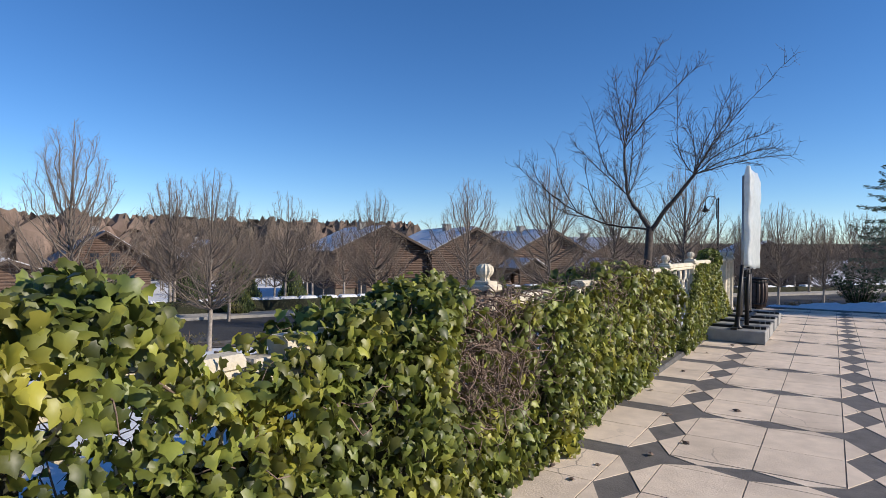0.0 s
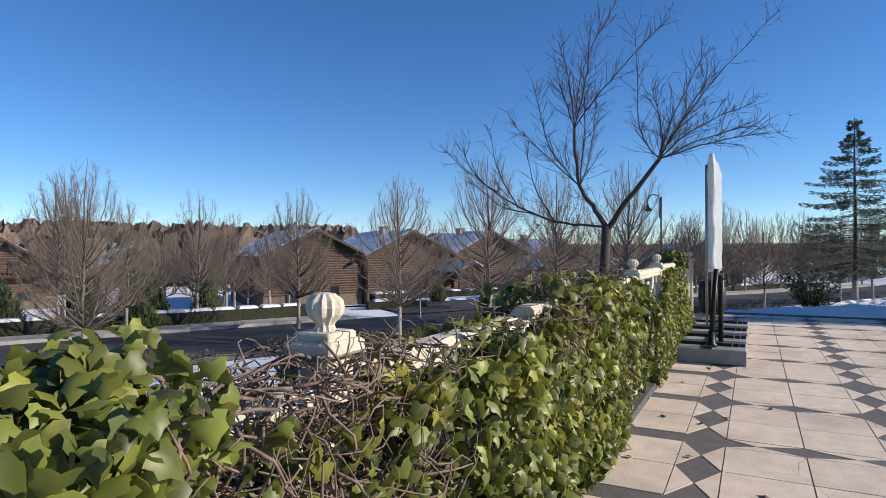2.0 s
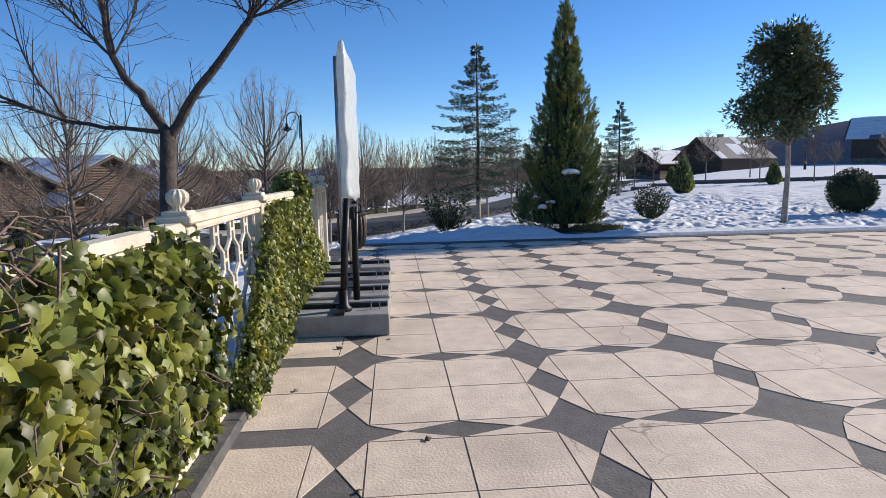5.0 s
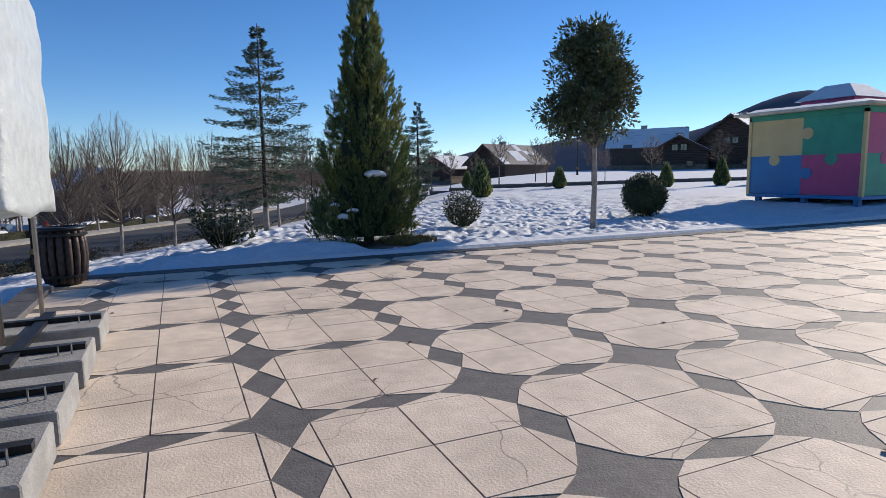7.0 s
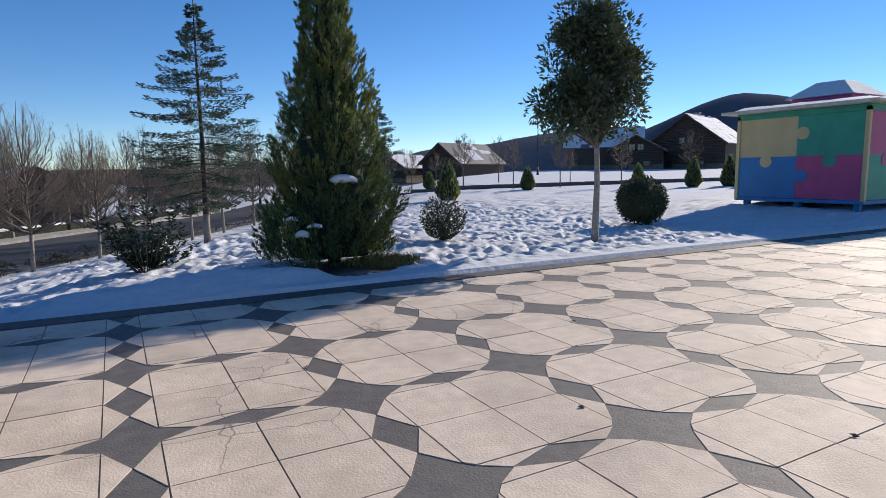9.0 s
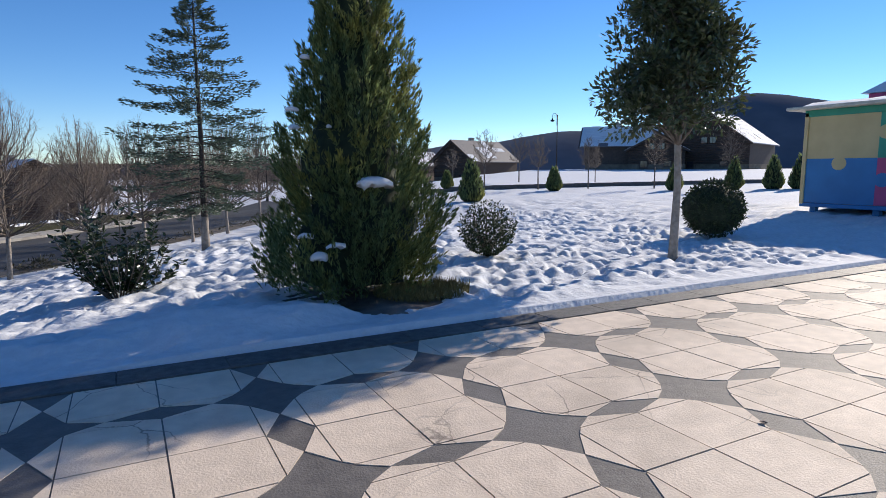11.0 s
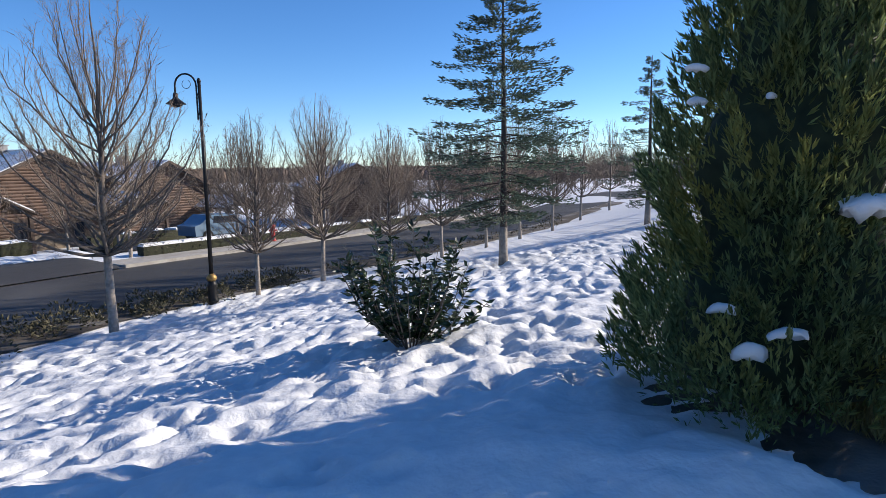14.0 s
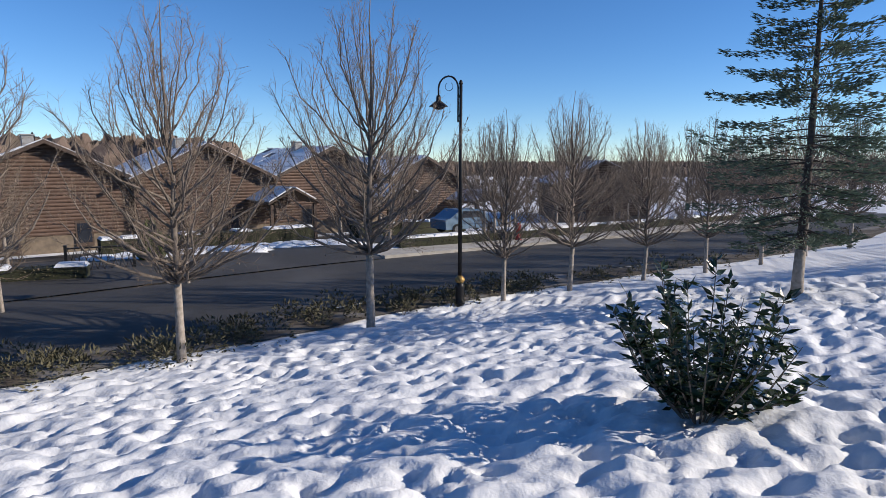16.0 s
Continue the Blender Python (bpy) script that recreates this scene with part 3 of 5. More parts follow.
ivy = thing("ivy_hedge", "ivy grown thickly over the balustrade, green and yellowing leaves", "ivy")
leaf_meshes = []
for k in range(4):
    b = Build()
    b.ivy(Vector((0, 0, 0)), Vector((0, 0.25, -1)), Vector((1, 0, 0.4)), 1.0)
    for idx, v in enumerate(b.v):
        b.v[idx] = tuple(c + IV.uniform(-0.04, 0.04) for c in v)
    leaf_meshes.append(b.mesh("leaf", M_IVYPART, True))
mass, single = Build(), []


def ivy_leaf(p, n, size, near):
    n = (n + rnd_dir(IV) * 1.25).normalized()
    along = (Vector((0, 0, -1)) + rnd_dir(IV) * 0.7)
    along = (along - n * along.dot(n)).normalized()
    if near and len(single) < 290 and IV.random() < 0.12:
        side = along.cross(n).normalized()
        m = Matrix((side, along, n)).transposed().to_4x4()
        base = Matrix((Vector((0, 1, 0)), Vector((0, 0.24, -0.97)).normalized(), Vector((1, 0, 0)))).transposed().to_4x4()
        single.append((Matrix.Translation(p) @ m @ base.inverted() @ Matrix.Scale(size, 4), IV.randrange(4)))
    else:
        mass.ivy(p, along, n, size)


for k in range(32000):
    y = IV.uniform(-2.6, 8.62) if k % 5 else IV.uniform(1.0, 8.6)
    h = hedge_top(y)
    u = IV.random()
    wob = 0.06 * math.sin(y * 3.1) + 0.05 * math.sin(y * 7.3 + 1)
    if u < 0.62:
        z = h * (1 - IV.random() ** 1.1)
        front = float(np.interp(y, (5.2, 7.6), (-2.0, -2.13)))
        p, n = Vector((front + max(wob, -0.02) * (1 if y < 6 else 0.4) + 0.04 * math.sin(z * 6 + y * 2) + IV.uniform(-0.12, 0.05), y, max(z, 0.04))), Vector((1, 0, 0.35))
    elif u < 0.88:
        x = IV.uniform(-2.5, -2.0) + wob
        p, n = Vector((x, y, h + IV.uniform(-0.14, 0.05) - ((x + 2.22) / 0.5) ** 2 * 0.25)), Vector((0.6, 0, 1))
    else:
        p, n = Vector((-2.46 + wob, y, IV.uniform(0.05, h))), Vector((-1, 0, 0.3))
    if IV.random() > hedge_density(y, p.z):
        continue
    near_y = 0.6 < y < 5.2
    size = IV.uniform(0.028, 0.07) if near_y else IV.uniform(0.036, 0.082)
    ivy_leaf(p, n, size, near_y and p.z > 0.8)
# thinner ivy on the far bays, and a clump round one post
for k in range(11000):
    y = IV.uniform(9.05, 13.7)
    top = float(np.interp(y, (9.05, 9.3, 9.7, 10.2, 10.5, 11.5, 12.2, 12.5, 13.0, 13.7), (0.15, 0.3, 0.65, 1.1, 1.24, 1.2, 1.24, 0.8, 0.6, 0.15)))
    z = top * IV.random() ** 0.85
    ivy_leaf(Vector((FX + 0.11 + IV.uniform(-0.06, 0.11) * (1 - 0.4 * z / max(top, 0.3)), y, z + 0.03)), Vector((1, 0, 0.3)), IV.uniform(0.025, 0.052), False)
for k in range(700):
    d = rnd_dir(IV)
    ivy_leaf(Vector((FX, 12.04, 1.3)) + d * 0.2, d, IV.uniform(0.04, 0.07), False)
part("foliage", mass, M_IVY, ivy, kind="stuff", smooth=True)
# dark blocks behind the leaves: shade in the gaps, put in as solid colour
shade_core = Build()
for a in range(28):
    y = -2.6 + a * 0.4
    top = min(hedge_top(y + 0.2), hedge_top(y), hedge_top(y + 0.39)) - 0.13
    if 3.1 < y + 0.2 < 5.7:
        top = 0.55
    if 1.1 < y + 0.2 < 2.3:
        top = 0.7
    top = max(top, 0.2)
    shade_core.rounded(-2.26, y + 0.2, top / 2, 0.2, 0.43, top, 0.05)
part("inner_shade", shade_core, M_IVYSHADE, ivy)
stems = Build()
for k in range(3600):
    y = (IV.uniform(2.95, 3.9) if k % 2 else IV.uniform(3.1, 7.2)) if k % 3 else IV.uniform(-2.3, 8.2)
    x = IV.uniform(-2.42, -2.0)
    z = (IV.uniform(0.45, 1.2) if y < 5.6 else IV.uniform(1.0, 1.33)) if k % 3 else IV.uniform(0.1, 1.1)
    p, d = Vector((x, y, z)), rnd_dir(IV)
    d.z *= 0.7
    pts = []
    for s in range(6):
        pts.append(p.copy())
        d = (d + rnd_dir(IV) * 0.75).normalized()
        p = p + d * IV.uniform(0.03, 0.085)
        p.z = min(p.z, (1.34 if p.y > 5.6 else 1.23) + 0.04 * math.sin(9 * p.y))
        p.x = max(min(p.x, -1.93), -2.52)
    r0 = IV.uniform(0.0018, 0.006)
    stems.tube(pts, [r0 * (1 - 0.12 * i) for i in range(6)], 5)
part("stem", stems, M_STEM, ivy, kind="stuff", smooth=True)
for m, k in single:
    ob = new("leaf", leaf_meshes[k])
    ob.matrix_basis = m
    ob.parent = ivy

# ---- bare trees ----
def bare_tree(seed, height, spread, trunk_h, limbs_n, shoots_n, wash=True, sides=5):
    """A young street tree in winter: straight trunk, steep limbs in an egg-shaped crown, fine upright shoots."""
    r = random.Random(seed)
    trunk, limbs, twigs = Build(), Build(), Build()
    r0 = height * 0.0118
    top = Vector((r.uniform(-0.06, 0.06), r.uniform(-0.06, 0.06), trunk_h))
    trunk.tube([(0, 0, -0.25), (0, 0, 0.05), top * 0.5, top], [r0 * 1.45, r0 * 1.2, r0, r0 * 0.92], 9)
    crown = height - trunk_h
    lead, p = [top], top.copy()
    for k in range(8):
        p = p + Vector((r.uniform(-0.07, 0.07), r.uniform(-0.07, 0.07), crown / 8))
        lead.append(p.copy())
    limbs.tube(lead, [r0 * 0.85 * (1 - k / 8.4) + 0.003 for k in range(9)], sides)

    def on_lead(g):
        u = min(max(g, 0), 0.999) * 8
        return lead[int(u)].lerp(lead[int(u) + 1], u - int(u))

    def along(pts, u):
        u = min(u, 0.999) * (len(pts) - 1)
        i = int(u)
        return pts[i].lerp(pts[i + 1], u - i), (pts[i + 1] - pts[i]).normalized()

    far = sides < 5
    thin = 0.0078 if far else 0.0045
    for k in range(limbs_n):
        g = 0.16 + 0.80 * (k + r.random()) / limbs_n
        a = k * 2.4 + r.uniform(-0.5, 0.5)
        rim = spread * math.sin(math.pi * min(1.0, 0.06 + 0.94 * g) ** 0.85) ** 0.8 * r.uniform(0.62, 1.06)
        base = on_lead(max(0.0, g - r.uniform(0.26, 0.42)) * 0.85)
        out = Vector((math.cos(a), math.sin(a), 0))
        tip = Vector((lead[0].x, lead[0].y, trunk_h + crown * g)) + out * rim
        bend = base.lerp(tip, 0.5) + out * rim * 0.34 - Vector((0, 0, 0.045 * crown))
        pts = []
        for q in range(7):
            t = q / 6
            pts.append(base * (1 - t) ** 2 + bend * 2 * t * (1 - t) + tip * t * t + rnd_dir(r) * 0.035 * q ** 0.5)
        rb = r0 * (0.5 - 0.28 * g)
        limbs.tube(pts, [rb * (1 - q / 7.2) + 0.002 for q in range(7)], sides)
        for w in range(shoots_n):
            u = 0.18 + 0.82 * (w + r.random()) / shoots_n
            q, d = along(pts, u)
            dd = (d * 0.75 + Vector((0, 0, 0.45 if g > 0.3 else 0.05)) + rnd_dir(r) * 0.62).normalized()
            ln = (0.22 + 0.75 * (1 - u) ** 0.6) * spread * 0.42 * r.uniform(0.6, 1.25)
            m1 = q + dd * ln * 0.5
            e1 = m1 + (dd + Vector((0, 0, 0.22)) + rnd_dir(r) * 0.22).normalized() * ln * 0.5
            twigs.tube([q, m1, e1], [thin, thin * 0.75, thin * 0.4], 3, cap=False)
            for z in range(3 if far else 4):
                f = r.uniform(0.2, 0.95)
                c = q.lerp(m1, f * 2) if f < 0.5 else m1.lerp(e1, f * 2 - 1)
                dz = (dd * 0.8 + rnd_dir(r) * 0.8 + Vector((0, 0, 0.2))).normalized()
                l2 = r.uniform(0.08, 0.3)
                twigs.tube([c, c + dz * l2], [thin * 0.7, thin * 0.35], 3, cap=False)
                if g < 0.5 and r.random() < 0.22:
                    twigs.leaf(c + dz * l2, Vector((r.uniform(-0.5, 0.5), r.uniform(-0.5, 0.5), -1)), rnd_dir(r), 0.05, 0.022)
    return trunk, limbs, twigs


def plant_tree(name, label, data, at, rz, scale, group, mats):
    t = thing(name, label, "tree", at, rz, group)
    t.scale = (scale,) * 3
    for n, b, m in zip(("trunk", "branch", "twig"), data, mats):
        part(n, b, m, t, smooth=True, kind="" if n == "trunk" else "stuff")
    return t


LINDEN = "young bare street tree with whitewashed trunk and fine twigs"
TREES = [(-7.85, 24.65, 6.1), (-5.73, 27.66, 6.75), (-3.9, 31.34, 4.75), (-2.5, 33.0, 5.3), (-0.7, 35.2, 4.6), (1.05, 37.0, 4.95), (2.9, 39.6, 5.0),
         (4.7, 42.4, 5.8), (6.8, 45.4, 6), (-11.1, 18.4, 5.5), (-14.7, 10.5, 5.1), (-16.1, 7.6, 6.0), (-9.4, 21.6, 6.4), (-17.0, 20.4, 5.6), (-24.5, 4.2, 5.5), (-21.3, -4.6, 5.6),
         (-20.6, 15.6, 5.0), (-14.7, 26.0, 4.0), (-13.3, 30.4, 4.2), (-21.8, 19.6, 5.6), (-10.9, 39.0, 5.4), (-7.6, 43.2, 5.6), (-4.6, 46.2, 5.8), (-1.7, 50.2, 6), (0.7, 54.5, 6), (-9.4, 47.4, 6), (-5.5, 52.5, 6), (-1.0, 59.0, 6),
         (-13.6, 43.5, 6), (-12.5, 52.0, 6.2), (-7.6, 58.5, 6.2), (3.8, 58.5, 6), (7.0, 63.5, 6), (-3.2, 64, 6), (4.2, 69, 6.3), (-18, 47.0, 6), (-17, 55, 6.2), (9.4, 50, 5.8), (12.3, 54, 5.8), (11, 70, 6), (-12, 64, 6.2), (-22, 41, 6), (-27, 34, 5.8), (-31, 27, 5.8), (-35, 12, 5.6), (-34, 22, 6)]
kinds = [bare_tree(sd, 7.0, wd, 1.6, lv, tw, sides=sd2) for sd, wd, lv, tw, sd2 in ((1, 2.25, 60, 19, 5), (2, 2.2, 60, 19, 5), (3, 2.0, 56, 18, 5), (4, 2.2, 36, 14, 4), (5, 1.9, 34, 14, 4))]
made = {}
for i, (x, y, h) in enumerate(TREES):
    k = i % 3 if i < 14 else 3 + i % 2
    at = (x, y, ground_at(x, y))
    rz, sc = (i * 77) % 360, h / 7.0
    if k not in made:
        made[k] = plant_tree("street_tree", LINDEN, kinds[k], at, rz, sc, "street trees", (M_LIME, M_BARK, M_TWIG))
    else:
        o = copy_thing(made[k], pose(*at, 0, 0, rz))
        o.scale = (sc,) * 3

GV = random.Random(17)
road_at_40 = min(range(len(ROAD_LINE)), key=lambda i: abs(ROAD_LINE[i].y - 36))
for k in range(330):
    if k < 200:
        i = GV.randrange(road_at_40, len(ROAD_LINE) - 8)
        off = GV.choice((GV.uniform(-24, -9.5), GV.uniform(-40, -12)))
        q = ROAD_LINE[i + 1] - ROAD_LINE[i - 1]
        n = Vector((q.y, -q.x)).normalized()
        p = ROAD_LINE[i] + n * off
    else:
        p = Vector((GV.uniform(-70, -24), GV.uniform(-6, 50)))
    if any(abs(p.x - hx) < 8.5 and abs(p.y - hy) < 6 for hx, hy in ((-34, 41), (-30, 47.5), (-26, 55), (-22, 63), (-28, 38), (-22, 45), (-18, 52), (-14, 58), (-18, 34), (-14, 40), (-56, 28), (-46, 24), (-42, 16), (-34, 13), (-34, 19), (-42, 23), (-48, 27), (-6, 72), (-10.2, 46.5))):
        continue
    o = copy_thing(made[3 + k % 2], pose(p.x, p.y, ground_at(p.x, p.y), 0, 0, k * 61))
    o.scale = (GV.uniform(0.65, 0.9),) * 3

def spline3(points, per):
    out = []
    for i in range(len(points) - 1):
        p0, p1, p2, p3 = (points[min(max(k, 0), len(points) - 1)] for k in (i - 1, i, i + 1, i + 2))
        for k in range(per):
            t = k / per
            out.append(0.5 * (2 * p1 + (p2 - p0) * t + (2 * p0 - 5 * p1 + 4 * p2 - p3) * t * t + (3 * p1 - p0 - 3 * p2 + p3) * t ** 3))
    out.append(points[-1])
    return out


# the larger tree beside the balustrade
def big_tree():
    r = random.Random(8)
    t = thing("bare_tree", "leafless forked tree with dark bark behind the balustrade", "tree", (-2.87, 10.3, ground_at(-2.87, 10.3)))
    g = -ground_at(-2.87, 10.3)
    trunk, limbs, twigs = Build(), Build(), Build()
    fork = Vector((0.01, 0.08, g + 1.82))
    trunk.tube([(0.0, 0, -0.2), (0, 0, 0.2), (-0.03, 0, g + 0.9), fork], [0.1, 0.08, 0.066, 0.06], 10)

    def bough(points, rad, end, shoots, reach=0.55):
        """One limb through a few points, with short side shoots along it."""
        pts = spline3([fork + Vector(q) for q in points], 5)
        n = len(pts)
        pts = [p + rnd_dir(r) * 0.012 for p in pts]
        limbs.tube(pts, [rad + (end - rad) * i / (n - 1) for i in range(n)], 7)
        for k in range(shoots):
            u = (0.12 + 0.86 * r.random()) * (n - 1)
            i = min(int(u), n - 2)
            q = pts[i].lerp(pts[i + 1], u - i)
            d = ((pts[i + 1] - pts[i]).normalized() * 0.7 + rnd_dir(r) * 0.8 + Vector((0, 0, 0.3))).normalized()
            ln = reach * r.uniform(0.2, 1.0) * (1.1 - 0.6 * u / n)
            m = q + d * ln * 0.5 + rnd_dir(r) * 0.03
            e = m + (d + Vector((0, 0, 0.25)) + rnd_dir(r) * 0.2).normalized() * ln * 0.5
            twigs.tube([q, m, e], [0.0038, 0.0028, 0.0016], 4, cap=False)
            for w in range(r.randrange(1, 4)):
                c = m.lerp(e, r.random())
                dz = (d + rnd_dir(r) * 0.9).normalized()
                twigs.tube([c, c + dz * r.uniform(0.04, 0.2)], [0.0024, 0.0013], 3, cap=False)

    split = (0.66, 0.05, 0.86)
    bough([(0, 0, -0.06), (0.28, 0.0, 0.34), split], 0.042, 0.026, 14, 0.4)
    for mid, tip in (((1.1, 0.08, 1.55), (1.97, 0.1, 2.5)), ((0.86, 0.15, 1.5), (1.2, 0.2, 2.2)), ((0.42, 0.1, 1.3), (0.36, 0.1, 2.7)),
                     ((1.15, -0.1, 1.2), (1.78, -0.2, 1.42)), ((1.3, -0.2, 0.98), (2.1, -0.3, 1.02)), ((1.2, 0.2, 1.1), (1.8, 0.35, 1.25)),
                     ((1.0, -0.35, 1.3), (1.35, -0.6, 1.75)), ((0.75, -0.35, 1.15), (0.7, -0.8, 1.6)), ((0.8, 0.4, 1.25), (0.95, 0.9, 1.8))):
        bough([split, mid, tip], 0.0105, 0.002, 44)
    elbow, high = (-0.36, 0.0, 0.55), (-0.44, 0.0, 1.35)
    bough([(0, 0, -0.05), (-0.18, 0.0, 0.28), elbow, high], 0.04, 0.018, 30, 0.5)
    for start, mid, tip in ((high, (-0.32, 0.1, 2.2), (0.12, 0.15, 3.1)), (high, (0.05, -0.1, 1.9), (0.8, -0.2, 2.55)), (high, (-0.6, 0.12, 1.8), (-0.75, 0.2, 2.3)),
                            (elbow, (-0.75, -0.1, 1.1), (-0.95, -0.2, 1.95)), (high, (-0.5, 0.0, 2.0), (-0.66, 0.0, 2.6)), (elbow, (-0.85, 0.1, 1.0), (-1.4, 0.2, 1.55)),
                            (elbow, (-0.2, -0.4, 1.1), (-0.1, -0.7, 1.9)), (elbow, (-0.3, 0.4, 1.1), (-0.3, 0.75, 1.9)), (high, (-0.2, -0.3, 1.9), (-0.1, -0.45, 2.5))):
        bough([start, mid, tip], 0.0105, 0.002, 44)
    bough([(0, 0, 0.0), (-0.55, -0.1, 0.05), (-1.15, -0.15, 0.27), (-1.85, -0.2, 0.75), (-2.35, -0.2, 1.18)], 0.019, 0.0025, 60)
    for start, tip in (((-1.2, -0.15, 0.28), (-1.75, 0.1, 1.5)), ((-1.5, -0.17, 0.5), (-2.0, -0.4, 1.25)), ((-0.7, -0.1, 0.1), (-1.2, 0.1, 1.25)), ((-0.9, -0.1, 0.17), (-1.7, -0.6, 0.6))):
        mid = tuple(a * 0.5 + c * 0.5 for a, c in zip(start, tip))
        bough([start, (mid[0] - 0.06, mid[1], mid[2] - 0.1), tip], 0.011, 0.0025, 18)
    part("trunk", trunk, M_DARKBARK, t, smooth=True)
    part("branch", limbs, M_DARKBARK, t, smooth=True, kind="stuff")
    part("twig", twigs, M_DARKBARK, t, smooth=True, kind="stuff")


big_tree()

# ---- evergreens ----
def cypress(x, y, height, radius):
    r = random.Random(31)
    t = thing("cypress_tree", "tall dense cypress, green and gold sprays with snow patches", "tree", (x, y, ground_at(x, y)))

    def rad(z, a):
        base = float(np.interp(z, (0.0, 0.2, 0.6, 0.95, 1.2, 1.5, 2.0, 2.45, 3.4, 4.2, 5.0, 5.5, 5.7), (0.8, 1.08, 1.15, 1.06, 0.92, 0.92, 0.8, 0.68, 0.46, 0.29, 0.13, 0.04, 0.02))) * radius
        lump = noise.noise(Vector((math.cos(a) * 1.3, math.sin(a) * 1.3, z * 1.5))) * 0.30 + noise.noise(Vector((math.cos(a) * 2.8, math.sin(a) * 2.8, z * 2.6 + 9))) * 0.22
        return base * (1.0 + lump)

    # added inner body, near-black: blocks light and reads as shade between sprays
    shade_core = Build()
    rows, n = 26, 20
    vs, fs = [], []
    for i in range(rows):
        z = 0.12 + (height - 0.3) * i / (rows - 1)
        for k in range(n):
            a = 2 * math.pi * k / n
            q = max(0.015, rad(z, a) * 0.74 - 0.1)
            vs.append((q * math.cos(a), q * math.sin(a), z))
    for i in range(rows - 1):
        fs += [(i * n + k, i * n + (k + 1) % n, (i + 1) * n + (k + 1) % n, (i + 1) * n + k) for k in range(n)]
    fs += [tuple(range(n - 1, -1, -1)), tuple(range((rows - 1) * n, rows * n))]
    shade_core.add(vs, fs)
    part("shade_core", shade_core, M_CORESHADE, t, smooth=True)
    sp = Build()
    # upright plumes, each a tapering bunch of flat sprays
    for k in range(1500):
        z = height * (1 - r.random() ** 0.58) * 0.93 + 0.08
        a = r.uniform(0, 6.2832)
        q = rad(z, a) * r.uniform(0.78, 0.97)
        outw = Vector((math.cos(a), math.sin(a), 0))
        lean = 0.75 - 0.4 * z / height
        axis_d = (outw * r.uniform(0.6, 1.3) * lean + Vector((0, 0, 1)) + rnd_dir(r) * 0.22).normalized()
        plume = r.uniform(0.24, 0.5) * (1.05 - 0.55 * z / height)
        foot = Vector((q * math.cos(a), q * math.sin(a), z)) - axis_d * plume * 0.45
        for w in range(30):
            f = r.random() ** 0.8
            p = foot + axis_d * plume * f + rnd_dir(r) * plume * 0.2 * (1 - f * 0.8)
            d = (axis_d + rnd_dir(r) * (0.75 - 0.45 * f)).normalized()
            ln = r.uniform(0.05, 0.11)
            side = d.cross(rnd_dir(r)).normalized()
            sp.leaf(p, d, side, ln, ln * r.uniform(0.15, 0.22), 0.2)
            sp.leaf(p, (d + rnd_dir(r) * 0.5).normalized(), rnd_dir(r), ln * 0.8, ln * 0.15, 0.2)
    part("foliage", sp, M_CYP, t, kind="stuff")
    tr = Build()
    tr.tube([(0, 0, -0.2), (0, 0, 0.5)], [0.12, 0.1], 8)
    part("trunk", tr, M_DARKBARK, t)
    return t


CYP = (3.05, 19.95)
cypress(*CYP, 5.75, 1.0)


def snow_clump(b, r, cx, cy, cz, sx, sy, sz):
    n, rows = 14, 6
    vs, fs = [], []
    for i in range(rows):
        ph = math.pi * (i + 0.5) / rows
        for k in range(n):
            a = 2 * math.pi * k / n
            q = 1 + 0.22 * math.sin(3 * a + cx * 9 + sx * 40) + 0.12 * math.sin(5 * a + sz * 90) + r.uniform(-0.1, 0.1)
            vs.append((cx + sx * q * math.sin(ph) * math.cos(a), cy + sy * q * math.sin(ph) * math.sin(a), cz + sz * math.cos(ph) - 0.3 * sx * abs(math.sin(a * 1.5)) * math.sin(ph) * 0.2))
    for i in range(rows - 1):
        fs += [(i * n + k, (i + 1) * n + k, (i + 1) * n + (k + 1) % n, i * n + (k + 1) % n) for k in range(n)]
    fs += [tuple(range(n)), tuple(range(rows * n - 1, (rows - 1) * n - 1, -1))]
    b.add(vs, fs)


for (dx, dy, z, sx, sz) in ((-0.13, -0.9, 1.45, 0.21, 0.045), (-0.88, -0.78, 0.86, 0.08, 0.025), (-0.76, -0.88, 0.64, 0.09, 0.045), (-0.58, -0.94, 0.76, 0.11, 0.02), (-0.86, -0.3, 2.25, 0.07, 0.022), (-0.84, -0.28, 2.05, 0.06, 0.025), (-0.5, -0.5, 2.05, 0.03, 0.02), (-0.2, -0.7, 2.2, 0.025, 0.02), (-0.66, -0.2, 2.85, 0.065, 0.025)):
    b = Build()
    snow_clump(b, R, 0, 0, 0, sx, sx * 0.42, sz)
    b.v = [(x, y, z - (0.7 * abs(noise.noise(Vector((x * 16, y * 16, sx * 50)))) * sx if z < 0 else 0.15 * abs(noise.noise(Vector((x * 20, y * 20, 3)))) * sx) - 0.12 * x * x / sx) for x, y, z in b.v]
    solid("snow_clump", b, M_SNOW, "small cap of snow resting on cypress sprays", "snow", "snow caps", "", (CYP[0] + dx, CYP[1] + dy, z), 0, True)
b = Build()
gr = random.Random(6)
for k in range(2600):
    a, q = gr.uniform(0, 6.28), math.sqrt(gr.random())
    p = Vector((3.7 + 0.62 * q * math.cos(a), 19.4 + 0.5 * q * math.sin(a), 0))
    p.z = ground_at(p.x, p.y) - 0.05
    b.leaf(p, Vector((gr.uniform(-0.6, 0.6), gr.uniform(-0.6, 0.6), 1)), rnd_dir(gr), gr.uniform(0.08, 0.19), 0.012)
soil = Build()
